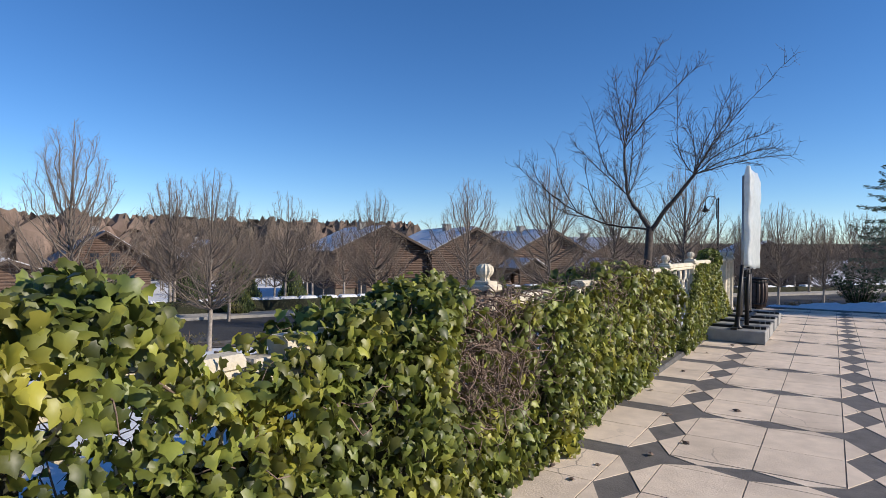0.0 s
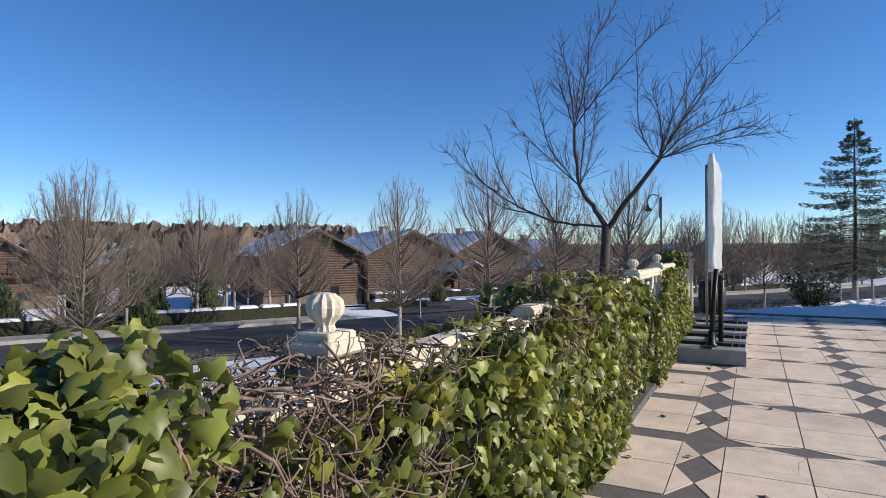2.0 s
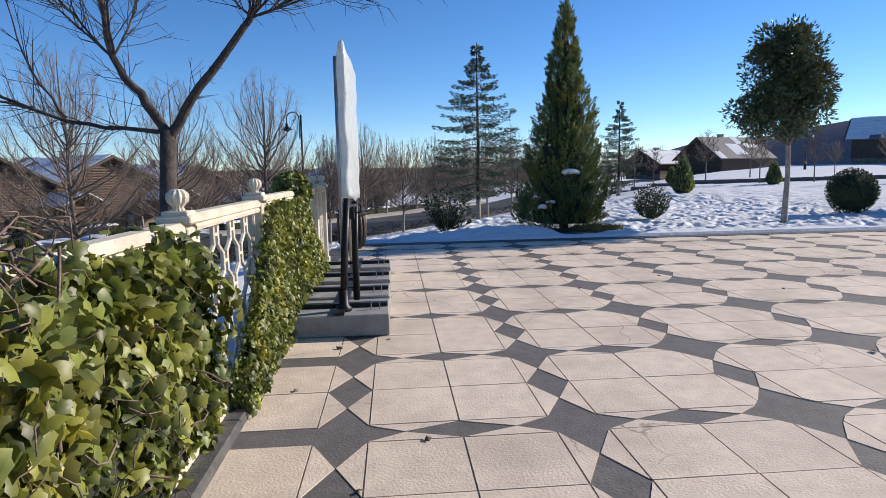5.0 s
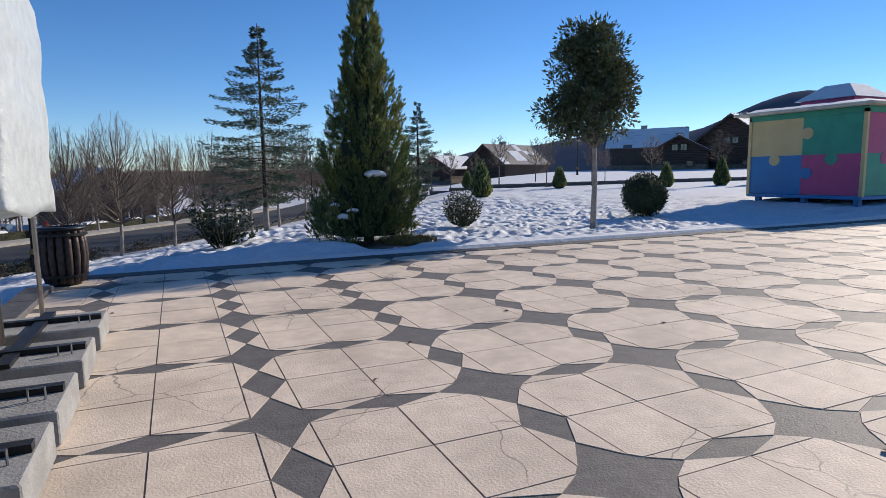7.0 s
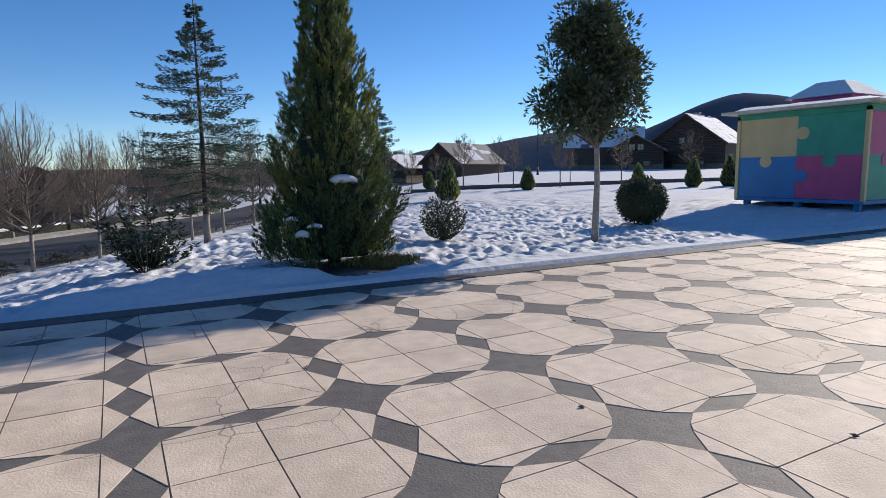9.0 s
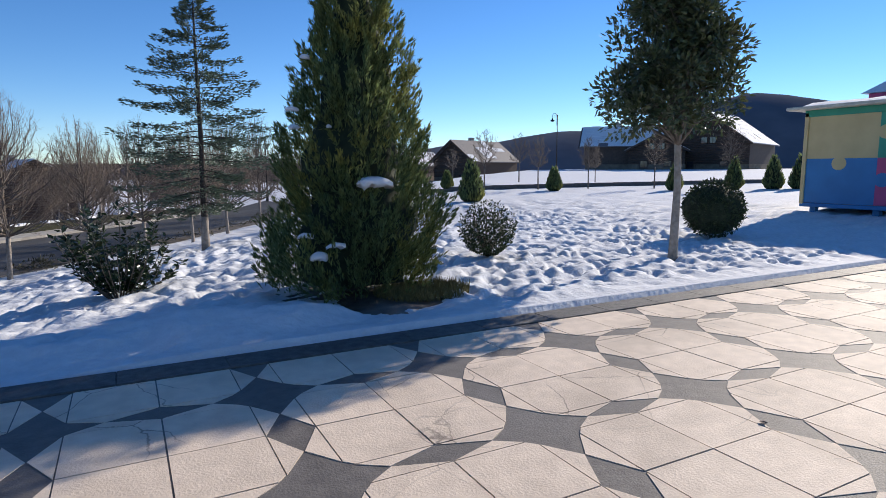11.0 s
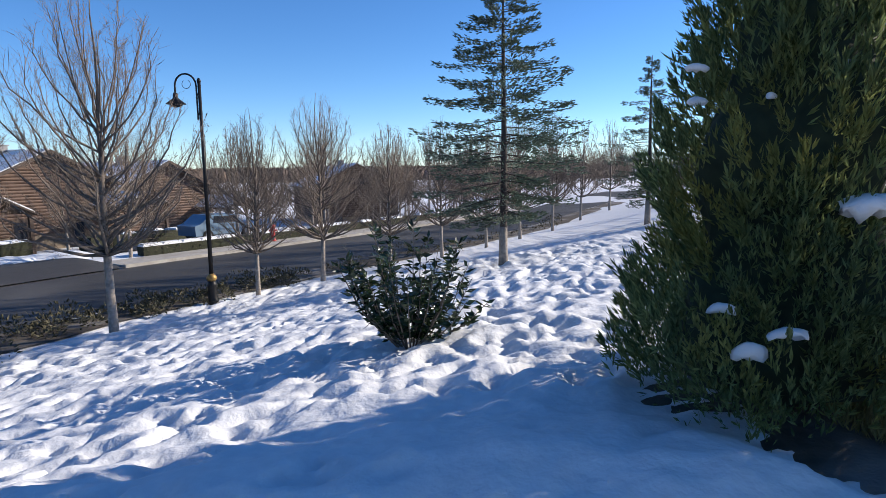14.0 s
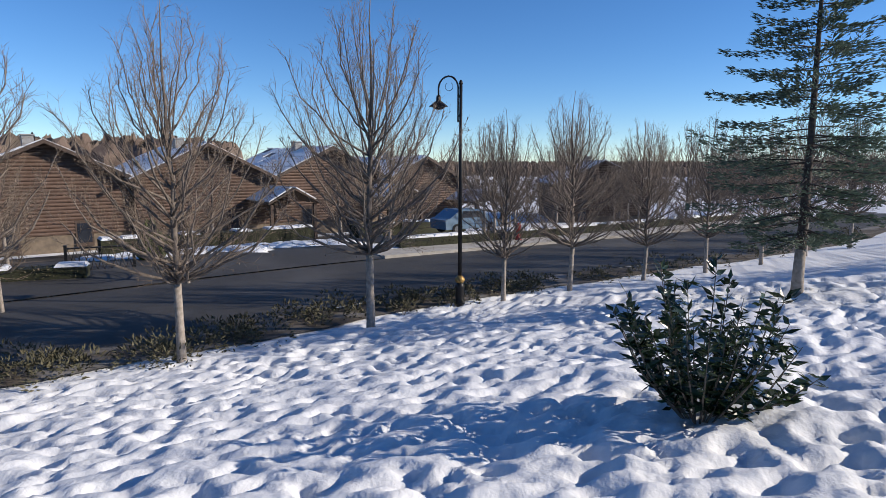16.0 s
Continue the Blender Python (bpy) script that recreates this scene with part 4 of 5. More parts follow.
for ring in range(5):
    for k in range(36):
        for rr in (ring, ring + 1):
            for kk in (k, k + 1):
                a = 2 * math.pi * kk / 36
                q = 1.12 * rr / 5 * (1 + 0.08 * math.sin(3 * a) + 0.06 * math.sin(7 * a))
                x, y = CYP[0] + 0.12 + q * math.cos(a), CYP[1] - 0.25 + q * math.sin(a)
                dip = 0.10 * math.exp(-(((x - 3.05) / 1.1) ** 2 + ((y - 19.75) / 1.0) ** 2) ** 2)
                soil.v.append((x, y, ground_at(x, y) - dip + 0.07 - 0.13 * (rr / 5) ** 2))
        o = len(soil.v)
        soil.f.append((o - 4, o - 2, o - 1, o - 3))
solid("soil_patch", soil, M_SOIL, "bare damp soil under the cypress", "soil", kind="structure")
solid("grass", b, M_GRASS, "brown winter grass showing round the cypress foot", "grass", kind="stuff")


def cedar(name, x, y, height, reach, seed, label, trunk_mat=None, tufts=190, whorls=22):
    r = random.Random(seed)
    t = thing(name, label, "tree", (x, y, ground_at(x, y)), group="conifers")
    tr, br, nd = Build(), Build(), Build()
    tr.tube([(0, 0, -0.3), (0, 0, 0.3), (0.02, 0, height * 0.4), (0, 0.02, height * 0.75), (0, 0, height)], [0.115, 0.095, 0.065, 0.035, 0.01], 9)
    for w in range(whorls):
        f = (w + 0.5) / whorls
        z0 = height * (0.13 + 0.85 * f)
        for k in range(5):
            a = w * 1.1 + k * 6.2832 / 5 + r.uniform(-0.3, 0.3)
            ln = reach * float(np.interp(f, (0, 0.12, 0.3, 0.5, 0.75, 1.0), (0.5, 0.72, 1.0, 0.74, 0.4, 0.07))) * r.uniform(0.55, 1.15)
            d = Vector((math.cos(a), math.sin(a), r.uniform(-0.02, 0.3) - 0.16 * (1 - f)))
            p, pts = Vector((0, 0, z0 + r.uniform(-0.2, 0.2))), []
            for s in range(7):
                pts.append(p.copy())
                d.z += (0.09 if s > 2 else -0.06)
                p = p + d.normalized() * ln / 6
            br.tube(pts, [0.022 * (1 - f * 0.6) * (1 - s / 7.5) for s in range(7)], 4)
            side = Vector((-math.sin(a), math.cos(a), 0))
            for q in range(int(tufts * (0.35 + ln / reach))):
                u = (0.15 + 0.85 * r.random()) * 6
                s = min(int(u), 5)
                c = pts[s].lerp(pts[s + 1], u - s)
                wdt = ln * 0.24 * (1.12 - u / 6.2)
                off = r.uniform(-wdt, wdt)
                c = c + side * off + Vector((0, 0, r.uniform(-0.1, 0.05) - 0.3 * abs(off)))
                dd = (d.normalized() * 0.9 + side * (off / max(wdt, 0.01)) * 0.8 + Vector((0, 0, r.uniform(-0.25, 0.2)))).normalized()
                l2 = r.uniform(0.07, 0.17) * height / 7.5
                nd.leaf(c, dd, rnd_dir(r), l2, l2 * 0.2, 0.1)
                nd.leaf(c, (dd + rnd_dir(r) * 0.4).normalized(), rnd_dir(r), l2 * 0.8, l2 * 0.2, 0.1)
    part("trunk", tr, trunk_mat or M_DARKBARK, t, smooth=True)
    part("branch", br, M_DARKBARK, t, smooth=True, kind="stuff")
    part("foliage", nd, M_CEDAR, t, kind="stuff")
    wash = Build()
    wash.tube([(0, 0, -0.1), (0, 0, 0.35), (0.004, 0, 0.85)], [0.118, 0.104, 0.094], 9)
    part("whitewash", wash, M_LIME, t, "whitewashed foot of the trunk", smooth=True)
    return t


cedar("cedar_tree", 2.33, 29.9, 7.1, 2.35, 41, "slender cedar with layered branches and whitewashed foot", None, 140, 27)
cedar("cedar_tree", 8.5, 37.2, 5.9, 1.9, 42, "smaller cedar with layered branches across the snow", None, 120, 18)
cedar("cedar_tree", 10.8, 36.5, 4.9, 1.5, 43, "young cedar with full blue-green branches", None, 200, 20)


def leafy_cloud(b, r, count, radius_fn, size, mat_tilt=0.6):
    for k in range(count):
        d = rnd_dir(r)
        p = radius_fn(d, r)
        n = (d + rnd_dir(r) * 0.7).normalized()
        along = (rnd_dir(r) + Vector((0, 0, 0.3)) + d * 0.6).normalized()
        s = r.uniform(*size)
        b.leaf(p, along, n, s, s * 0.42, 0.12)


def magnolia(x, y):
    r = random.Random(51)
    t = thing("magnolia_tree", "evergreen magnolia with glossy dark leaves on pale trunk", "tree", (x, y, ground_at(x, y)))
    tr, br, lf = Build(), Build(), Build()
    tr.tube([(0, 0, -0.2), (0, 0, 0.1), (0.03, 0, 1.2), (0, 0.03, 2.3), (0.05, 0, 4.3)], [0.10, 0.078, 0.06, 0.052, 0.02], 9)
    clumps = []
    for k in range(120):
        f = r.random()
        z = 2.3 + 2.3 * f
        q = float(np.interp(f, (0, 0.15, 0.5, 0.75, 1), (1.0, 1.12, 1.0, 0.85, 0.4))) * math.sqrt(r.uniform(0.05, 1))
        a = r.uniform(0, 6.28)
        c = Vector((q * math.cos(a) - 0.17, q * math.sin(a) + 0.14, z))
        clumps.append((c, r.uniform(0.2, 0.4)))
        br.tube([(0, 0, max(1.9, z - 0.7)), c * 0.5 + Vector((0, 0, z * 0.45)), c], [0.03, 0.02, 0.008], 4)
    for c, s in clumps:
        for q in range(150):
            d = rnd_dir(r)
            p = c + d * s * r.uniform(0.5, 1.0)
            lf.leaf(p, (d + rnd_dir(r) * 0.6 + Vector((0, 0, 0.2))).normalized(), rnd_dir(r), r.uniform(0.08, 0.15), r.uniform(0.035, 0.06), 0.12)
    part("trunk", tr, M_LIME, t, smooth=True)
    part("branch", br, M_BARK, t, smooth=True, kind="stuff")
    part("foliage", lf, M_MAG, t, kind="stuff")


magnolia(8.78, 19.92)


def laurel_shrub(x, y, h, w, stems_n, leaves_n, seed, size, label, mat):
    r = random.Random(seed)
    t = thing("shrub", label, "shrub", (x, y, ground_at(x, y)), group="evergreen shrubs")
    st, lf = Build(), Build()
    for k in range(stems_n):
        a, q = r.uniform(0, 6.28), math.sqrt(r.random()) * w / 2
        tip = Vector((q * math.cos(a), q * math.sin(a), h * r.uniform(0.4, 1.0) * (1 - 0.35 * (2 * q / w) ** 2)))
        base = Vector((tip.x * 0.2, tip.y * 0.2, -0.05))
        mid = base.lerp(tip, 0.5) + Vector((tip.x * 0.12, tip.y * 0.12, 0))
        st.tube([base, mid, tip], [0.012, 0.008, 0.003], 4)
        for i in range(leaves_n):
            f = r.uniform(0.12, 1.0)
            p = base.lerp(mid, f * 2) if f < 0.5 else mid.lerp(tip, f * 2 - 1)
            d = rnd_dir(r)
            d.z = d.z * 0.4 + 0.3
            lf.leaf(p, d.normalized(), rnd_dir(r) + Vector((0, 0, 1)), r.uniform(*size), r.uniform(*size) * 0.42, 0.15)
    part("stem", st, M_TWIG, t, kind="stuff")
    part("foliage", lf, mat, t, kind="stuff")


laurel_shrub(0.33, 22.15, 1.36, 1.7, 42, 40, 61, (0.09, 0.15), "open cherry-laurel shrub with glossy leaves in the snow", M_LAUREL)
def round_shrub(x, y, w, h):
    r = random.Random(62)
    t = thing("shrub", "rounded evergreen shrub with small dull leaves", "shrub", (x, y, ground_at(x, y)), group="evergreen shrubs")
    st, lf = Build(), Build()
    for k in range(40):
        d = rnd_dir(r)
        st.tube([(0, 0, -0.05), (d.x * w * 0.2, d.y * w * 0.2, h * 0.35), (d.x * w * 0.42, d.y * w * 0.42, h * (0.55 + 0.35 * d.z))], [0.012, 0.008, 0.003], 4)
    leafy_cloud(lf, r, 3600, lambda d, q: Vector((d.x * w / 2, d.y * w / 2, h * 0.52 + d.z * h * 0.46)) * q.uniform(0.6, 1.05), (0.04, 0.075))
    part("stem", st, M_TWIG, t, kind="stuff")
    part("foliage", lf, M_BOX, t, kind="stuff")


round_shrub(5.94, 21.43, 0.95, 0.95)


def ball_shrub(x, y, r0):
    r = random.Random(63)
    t = thing("topiary_ball", "box shrub clipped into a ball on the snow", "shrub", (x, y, ground_at(x, y)))
    # dark ball added behind the leaves as their inner shade
    lf, shade_core = Build(), Build()
    snow_clump(shade_core, r, 0, 0, r0 * 0.98, r0 * 0.86, r0 * 0.86, r0 * 0.86)
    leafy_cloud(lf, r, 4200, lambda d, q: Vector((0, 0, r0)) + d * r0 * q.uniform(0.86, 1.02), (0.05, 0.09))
    part("shade_core", shade_core, M_CORESHADE, t, smooth=True)
    part("foliage", lf, M_BOX, t, kind="stuff")


ball_shrub(11.87, 21.53, 0.63)

# ---- street lamps ----
def street_lamp(x, y, h, rz):
    t = thing("street_lamp", "black swan-neck street lamp with gilded collar", "street lamp", (x, y, ground_at(x, y)), rz, "street lamps")
    b = Build()
    b.lathe([(0.13, -0.1), (0.13, 0.06), (0.11, 0.12), (0.11, 0.42), (0.125, 0.45), (0.10, 0.5), (0.09, 0.56)], 14)
    part("base", b, M_BLACK, t, smooth=True)
    b = Build()
    b.lathe([(0.085, 0.55), (0.12, 0.6), (0.13, 0.64), (0.09, 0.7), (0.06, 0.74)], 14)
    part("collar", b, M_BRASS, t, "gilded ornamental collar", smooth=True)
    b = Build()
    b.tube([(0, 0, 0.6), (0, 0, h * 0.6), (0, 0, h)], [0.055, 0.042, 0.038], 10)
    b.lathe([(0.045, h - 0.02), (0.05, h + 0.02), (0.02, h + 0.08)], 10)
    part("pole", b, M_BLACK, t, smooth=True)
    b = Build()
    pts = [(-0.07, 0, h - 0.9), (-0.07, 0, h - 0.1)]
    pts += [(-0.07 - 0.25 + 0.25 * math.cos(a), 0, h - 0.1 + 0.28 * math.sin(a)) for a in [math.pi * k / 10 for k in range(1, 11)]]
    pts.append((-0.57, 0, h - 0.28))
    b.tube(pts, [0.022] * len(pts), 8)
    for z in (h - 0.75, h - 0.3):
        b.box(-0.035, 0, z, 0.09, 0.05, 0.05)
    for s in (-1, 1):
        b.tube([(-0.30 + s * 0.10 * math.sin(a), 0, h - 0.16 + 0.1 * (1 - math.cos(a))) for a in [2.6 * k / 6 for k in range(7)]], [0.007] * 7, 5)
    part("neck", b, M_BLACK, t, smooth=True)
    b = Build()
    b.lathe([(0.05, h - 0.26), (0.06, h - 0.32), (0.06, h - 0.38), (0.22, h - 0.5), (0.23, h - 0.52), (0.2, h - 0.52)], 16, cx=-0.57)
    part("shade", b, M_BLACK, t, smooth=True)
    b = Build()
    b.lathe([(0.18, h - 0.515), (0.12, h - 0.57), (0.03, h - 0.6)], 12, cx=-0.57)
    part("lens", b, M_GLASSDARK, t, "clear glass bowl", smooth=True)
    return t


lamp = street_lamp(-4.81, 30.59, 5.35, 0)
for x, y in ((11.5, 66.0), (-19.0, 5.5), (36.0, 57.0)):
    copy_thing(lamp, pose(x, y, ground_at(x, y), 0, 0, 0))

# ---- umbrellas on concrete bases ----
def umbrella_base(y0, blocks):
    t = thing("ballast_slabs", "grey concrete ballast slabs weighing down a black steel cross", "ballast", (-1.65, y0, 0), group="concrete ballast")
    for a, c in blocks:
        b = Build()
        b.rounded(-0.0, (a + c) / 2, 0.1, 0.9, c - a, 0.2, 0.012)
        part("slab", b, M_CONCRETE, t)
    length = blocks[-1][1]
    b = Build()
    b.box(0, length / 2, 0.215, 0.09, length, 0.03)
    for a, c in blocks:
        b.box(0, (a + c) / 2, 0.22, 0.86, 0.07, 0.04)
    part("cross", b, M_BLACK, t)
    for a, c in blocks:
        b = Build()
        yy = (a + c) / 2 - 0.13
        b.tube([(0.28, yy, 0.19), (0.28, yy, 0.27), (0.36, yy, 0.27), (0.36, yy, 0.19)], [0.007] * 4, 6)
        part("lifting_loop", b, M_STEEL, t)


umbrella_base(10.8, [(0.0, 0.70), (0.83, 1.53)])
umbrella_base(12.58, [(0.0, 0.66), (0.98, 1.66)])


def wrapped_panel(x, y0, y1, low, top, half):
    """A tall flat frame on two poles, wrapped in crumpled plastic sheet."""
    r = random.Random(71)
    t = thing("wrapped_panel", "tall flat frame on poles wrapped in crumpled white plastic sheet", "wrapped panel", (x, 0, 0.2))
    b = Build()
    n, rows = 40, 26
    vs, fs = [], []
    for i in range(rows):
        f = i / (rows - 1)
        z = low + (top - low) * f - 0.2
        shrink = 1 - 0.5 * max(0, f - 0.93) / 0.07
        for s in range(n):
            a = 2 * math.pi * s / n
            cx, cy = math.cos(a), math.sin(a)
            px = half * math.copysign(abs(cx) ** 0.6, cx) * shrink
            py = (y1 - y0) / 2 * math.copysign(abs(cy) ** 0.35, cy) * (1 - 0.03 * (1 - shrink))
            fold = 0.022 * noise.noise(Vector((px * 9, py * 5, z * 2.6))) + 0.01 * math.sin(z * 9 + py * 14)
            vs.append((px + fold + r.uniform(-0.003, 0.003), (y0 + y1) / 2 + py + fold, z + (0.05 * math.sin(py * 5) if i in (0, rows - 1) else 0)))
    for i in range(rows - 1):
        fs += [(i * n + s, i * n + (s + 1) % n, (i + 1) * n + (s + 1) % n, (i + 1) * n + s) for s in range(n)]
    fs += [tuple(range(n - 1, -1, -1)), tuple(range((rows - 1) * n, rows * n))]
    b.add(vs, fs)
    part("plastic_wrap", b, M_WRAP, t, "white plastic wrapping", smooth=True)
    for y in (y0 + 0.02, y1 - 0.3):
        b = Build()
        b.tube([(-0.07, y, -0.02 if y < 14.2 else -0.2), (-0.07, y, top - 0.35)], [0.022, 0.02], 10)
        part("pole", b, M_STEEL, t, "grey steel pole", smooth=True)


wrapped_panel(-1.76, 13.4, 15.2, 1.12, 3.1, 0.1)


def bare_mast(x, y):
    t = thing("umbrella_mast", "black steel umbrella mast without its canopy on concrete slabs", "umbrella mast", (x, y, 0.2))
    b = Build()
    b.tube([(0.0, 0.0, 0.0), (0.02, 0.02, 0.5), (0.06, 0.04, 1.04)], [0.036, 0.034, 0.03], 10)
    b.lathe([(0.075, 0.0), (0.075, 0.03), (0.045, 0.06), (0.04, 0.2)], 12)
    part("mast", b, M_BLACK, t, smooth=True)
    b = Build()
    b.tube([(0.1, 0.34, 0.03), (0.1, 0.33, 0.5), (0.12, 0.3, 1.0)], [0.034, 0.032, 0.028], 10)
    part("arm", b, M_BLACK, t, smooth=True)
    b = Build()
    b.tube([(0.06, 0.04, 0.96), (0.12, 0.3, 0.96)], [0.02, 0.02], 8)
    b.box(0.09, 0.17, 0.9, 0.05, 0.09, 0.12)
    b.tube([(0.12, 0.17, 0.9), (0.18, 0.17, 0.9), (0.18, 0.17, 0.97)], [0.01] * 3, 6)
    part("crank_box", b, M_BLACK, t)


bare_mast(-1.62, 11.0)

# ---- litter bin ----
t = thing("litter_bin", "dark barrel-shaped litter bin of wooden staves", "litter bin", (-1.97, 17.28, 0))
for k in range(16):
    a = 2 * math.pi * k / 16
    b = Build()
    pts = [(q * math.cos(a), q * math.sin(a), z) for q, z in ((0.20, 0.05), (0.235, 0.2), (0.255, 0.38), (0.245, 0.56), (0.22, 0.72))]
    b.tube(pts, [0.043] * 5, 6)
    part("stave", b, M_BIN, t, smooth=True)
for z, q in ((0.12, 0.265), (0.66, 0.285)):
    b = Build()
    b.lathe([(q, z), (q + 0.012, z), (q + 0.012, z + 0.035), (q, z + 0.035)], 20)
    part("hoop", b, M_BLACK, t)
b = Build()
b.lathe([(0.18, 0.0), (0.2, 0.06), (0.24, 0.38), (0.215, 0.7), (0.28, 0.74), (0.285, 0.77), (0.2, 0.78), (0.18, 0.72)], 20)
part("liner", b, M_BLACK, t, smooth=True)

# ---- painted kiosk ----
def kiosk():
    x0, y0, s, h = 19.3, 19.95, 4.1, 3.15
    gz = ground_at(x0 + 0.5, y0 + 2) - 0.1
    t = thing("kiosk", "square kiosk painted as coloured jigsaw pieces, snow on roof", "kiosk", (x0, y0, gz))
    for px in (0.25, s - 0.25):
        for py in (0.25, s / 2, s - 0.25):
            b = Build()
            b.rounded(px, py, 0.1, 0.18, 0.18, 0.4, 0.01)
            part("foot", b, M_BLUE, t)
    b = Build()
    b.rounded(s / 2, s / 2, 0.33, s + 0.1, s + 0.1, 0.12, 0.01)
    part("base_beam", b, M_BLUE, t)
    b = Build()
    b.box(s / 2, s / 2, 0.36 + (h - 0.4) / 2, s - 0.1, s - 0.1, h - 0.4)
    part("wall", b, M_YELLOW, t)
    cols = ((M_YELLOW, M_GREEN, M_PINK, M_BLUE), (M_BLUE, M_PINK, M_GREEN, M_YELLOW))
    for face in range(4):
        for row in range(2):
            for col in range(2):
                w, hh = s / 2, (h - 0.45) / 2
                u0, v0 = col * w, 0.40 + (1 - row) * hh
                poly = [(u0, v0), (u0 + w, v0), (u0 + w, v0 + hh), (u0, v0 + hh)]
                mat = cols[row][(col + 2 * (face % 2)) % 4]
                b = Build()
                def place(u, v, d):
                    u = min(max(u, 0.0), s)
                    if face == 0:
                        return (-d, s - u, v)
                    if face == 1:
                        return (u, -d, v)
                    if face == 2:
                        return (s + d, u, v)
                    return (s - u, s + d, v)
                d = 0.012 + 0.004 * ((row + col) % 2)
                vs = [place(u, v, d) for u, v in poly]
                low = [place(u, v, -0.03) for u, v in poly]
                fs = [(0, 1, 2, 3), (4, 5, 1, 0), (5, 6, 2, 1), (6, 7, 3, 2), (7, 4, 0, 3)]
                b.add(vs + low, fs)
                # jigsaw knobs towards the next piece
                knobs = [(u0 + w, v0 + hh / 2 + 0.05, 1, 0)] if col == 0 else []
                if row == 0:
                    knobs.append((u0 + w / 2, v0, 0, -1))
                for ku, kv, du, dv in knobs:
                    cu, cv = ku + du * 0.17, kv + dv * 0.15
                    ring = [(cu + 0.21 * math.cos(a), cv + 0.2 * math.sin(a)) for a in [2 * math.pi * q / 18 for q in range(18)]]
                    vs = [place(u, v, 0.028) for u, v in ring]
                    vl = [place(u, v, 0.0) for u, v in ring]
                    b.add(vs + vl, [tuple(range(18))] + [(q, (q + 1) % 18, 18 + (q + 1) % 18, 18 + q) for q in range(18)])
                part("panel", b, mat, t)
    for px, py in ((0, 0), (s, 0), (0, s), (s, s)):
        b = Build()
        b.rounded(px, py, 0.36 + (h - 0.36) / 2, 0.12, 0.12, h - 0.36, 0.01)
        part("corner_post", b, M_YELLOW, t)
    b = Build()
    b.rounded(s / 2, s / 2, h - 0.03, s + 0.12, s + 0.12, 0.2, 0.01)
    part("frieze", b, M_GREEN, t)
    b = Build()
    b.rounded(s / 2, s / 2, h + 0.12, s + 0.9, s + 0.9, 0.1, 0.02)
    part("roof", b, M_FENCE, t)
    b = Build()
    snow_slab(b, s / 2, s / 2, h + 0.17, s + 0.86, s + 0.86, 0.17)
    part("roof_snow", b, M_SNOW, t, "thick snow on the roof", smooth=True)
    b = Build()
    b.rounded(s / 2, s / 2, h + 0.42, 1.9, 1.9, 0.22, 0.02)
    part("roof_box", b, M_PINK, t)
    b = Build()
    b.box(s / 2, s / 2, h + 0.79, 2.2, 2.2, 0.52, 0, 0.4)
    part("roof_cap", b, M_SNOW, t, "snow-covered cap")


def snow_slab(b, cx, cy, z, sx, sy, h):
    n = 10
    r = random.Random(9)
    vs, fs = [], []
    for j in range(n + 1):
        for i in range(n + 1):
            u, v = i / n * 2 - 1, j / n * 2 - 1
            e = max(abs(u), abs(v))
            vs.append((cx + u * sx / 2, cy + v * sy / 2, z + (h * (1 - e ** 6) + (r.uniform(-0.02, 0.02) if e < 0.95 else 0) if e < 0.999 else 0.0)))
    for j in range(n):
        fs += [(j * (n + 1) + i, j * (n + 1) + i + 1, (j + 1) * (n + 1) + i + 1, (j + 1) * (n + 1) + i) for i in range(n)]
    b.add(vs, fs)


kiosk()

# ---- log houses in a stepped row ----
def roof_slope(b, x0, x1, y0, z0, y1, z1, th):
    """A sloping slab from the eave (y0, z0) to the ridge (y1, z1)."""
    b.add([(x0, y0, z0), (x1, y0, z0), (x1, y1, z1), (x0, y1, z1), (x0, y0, z0 + th), (x1, y0, z0 + th), (x1, y1, z1 + th), (x0, y1, z1 + th)],
          [(0, 3, 2, 1), (4, 5, 6, 7), (0, 1, 5, 4), (1, 2, 6, 5), (2, 3, 7, 6), (3, 0, 4, 7)])


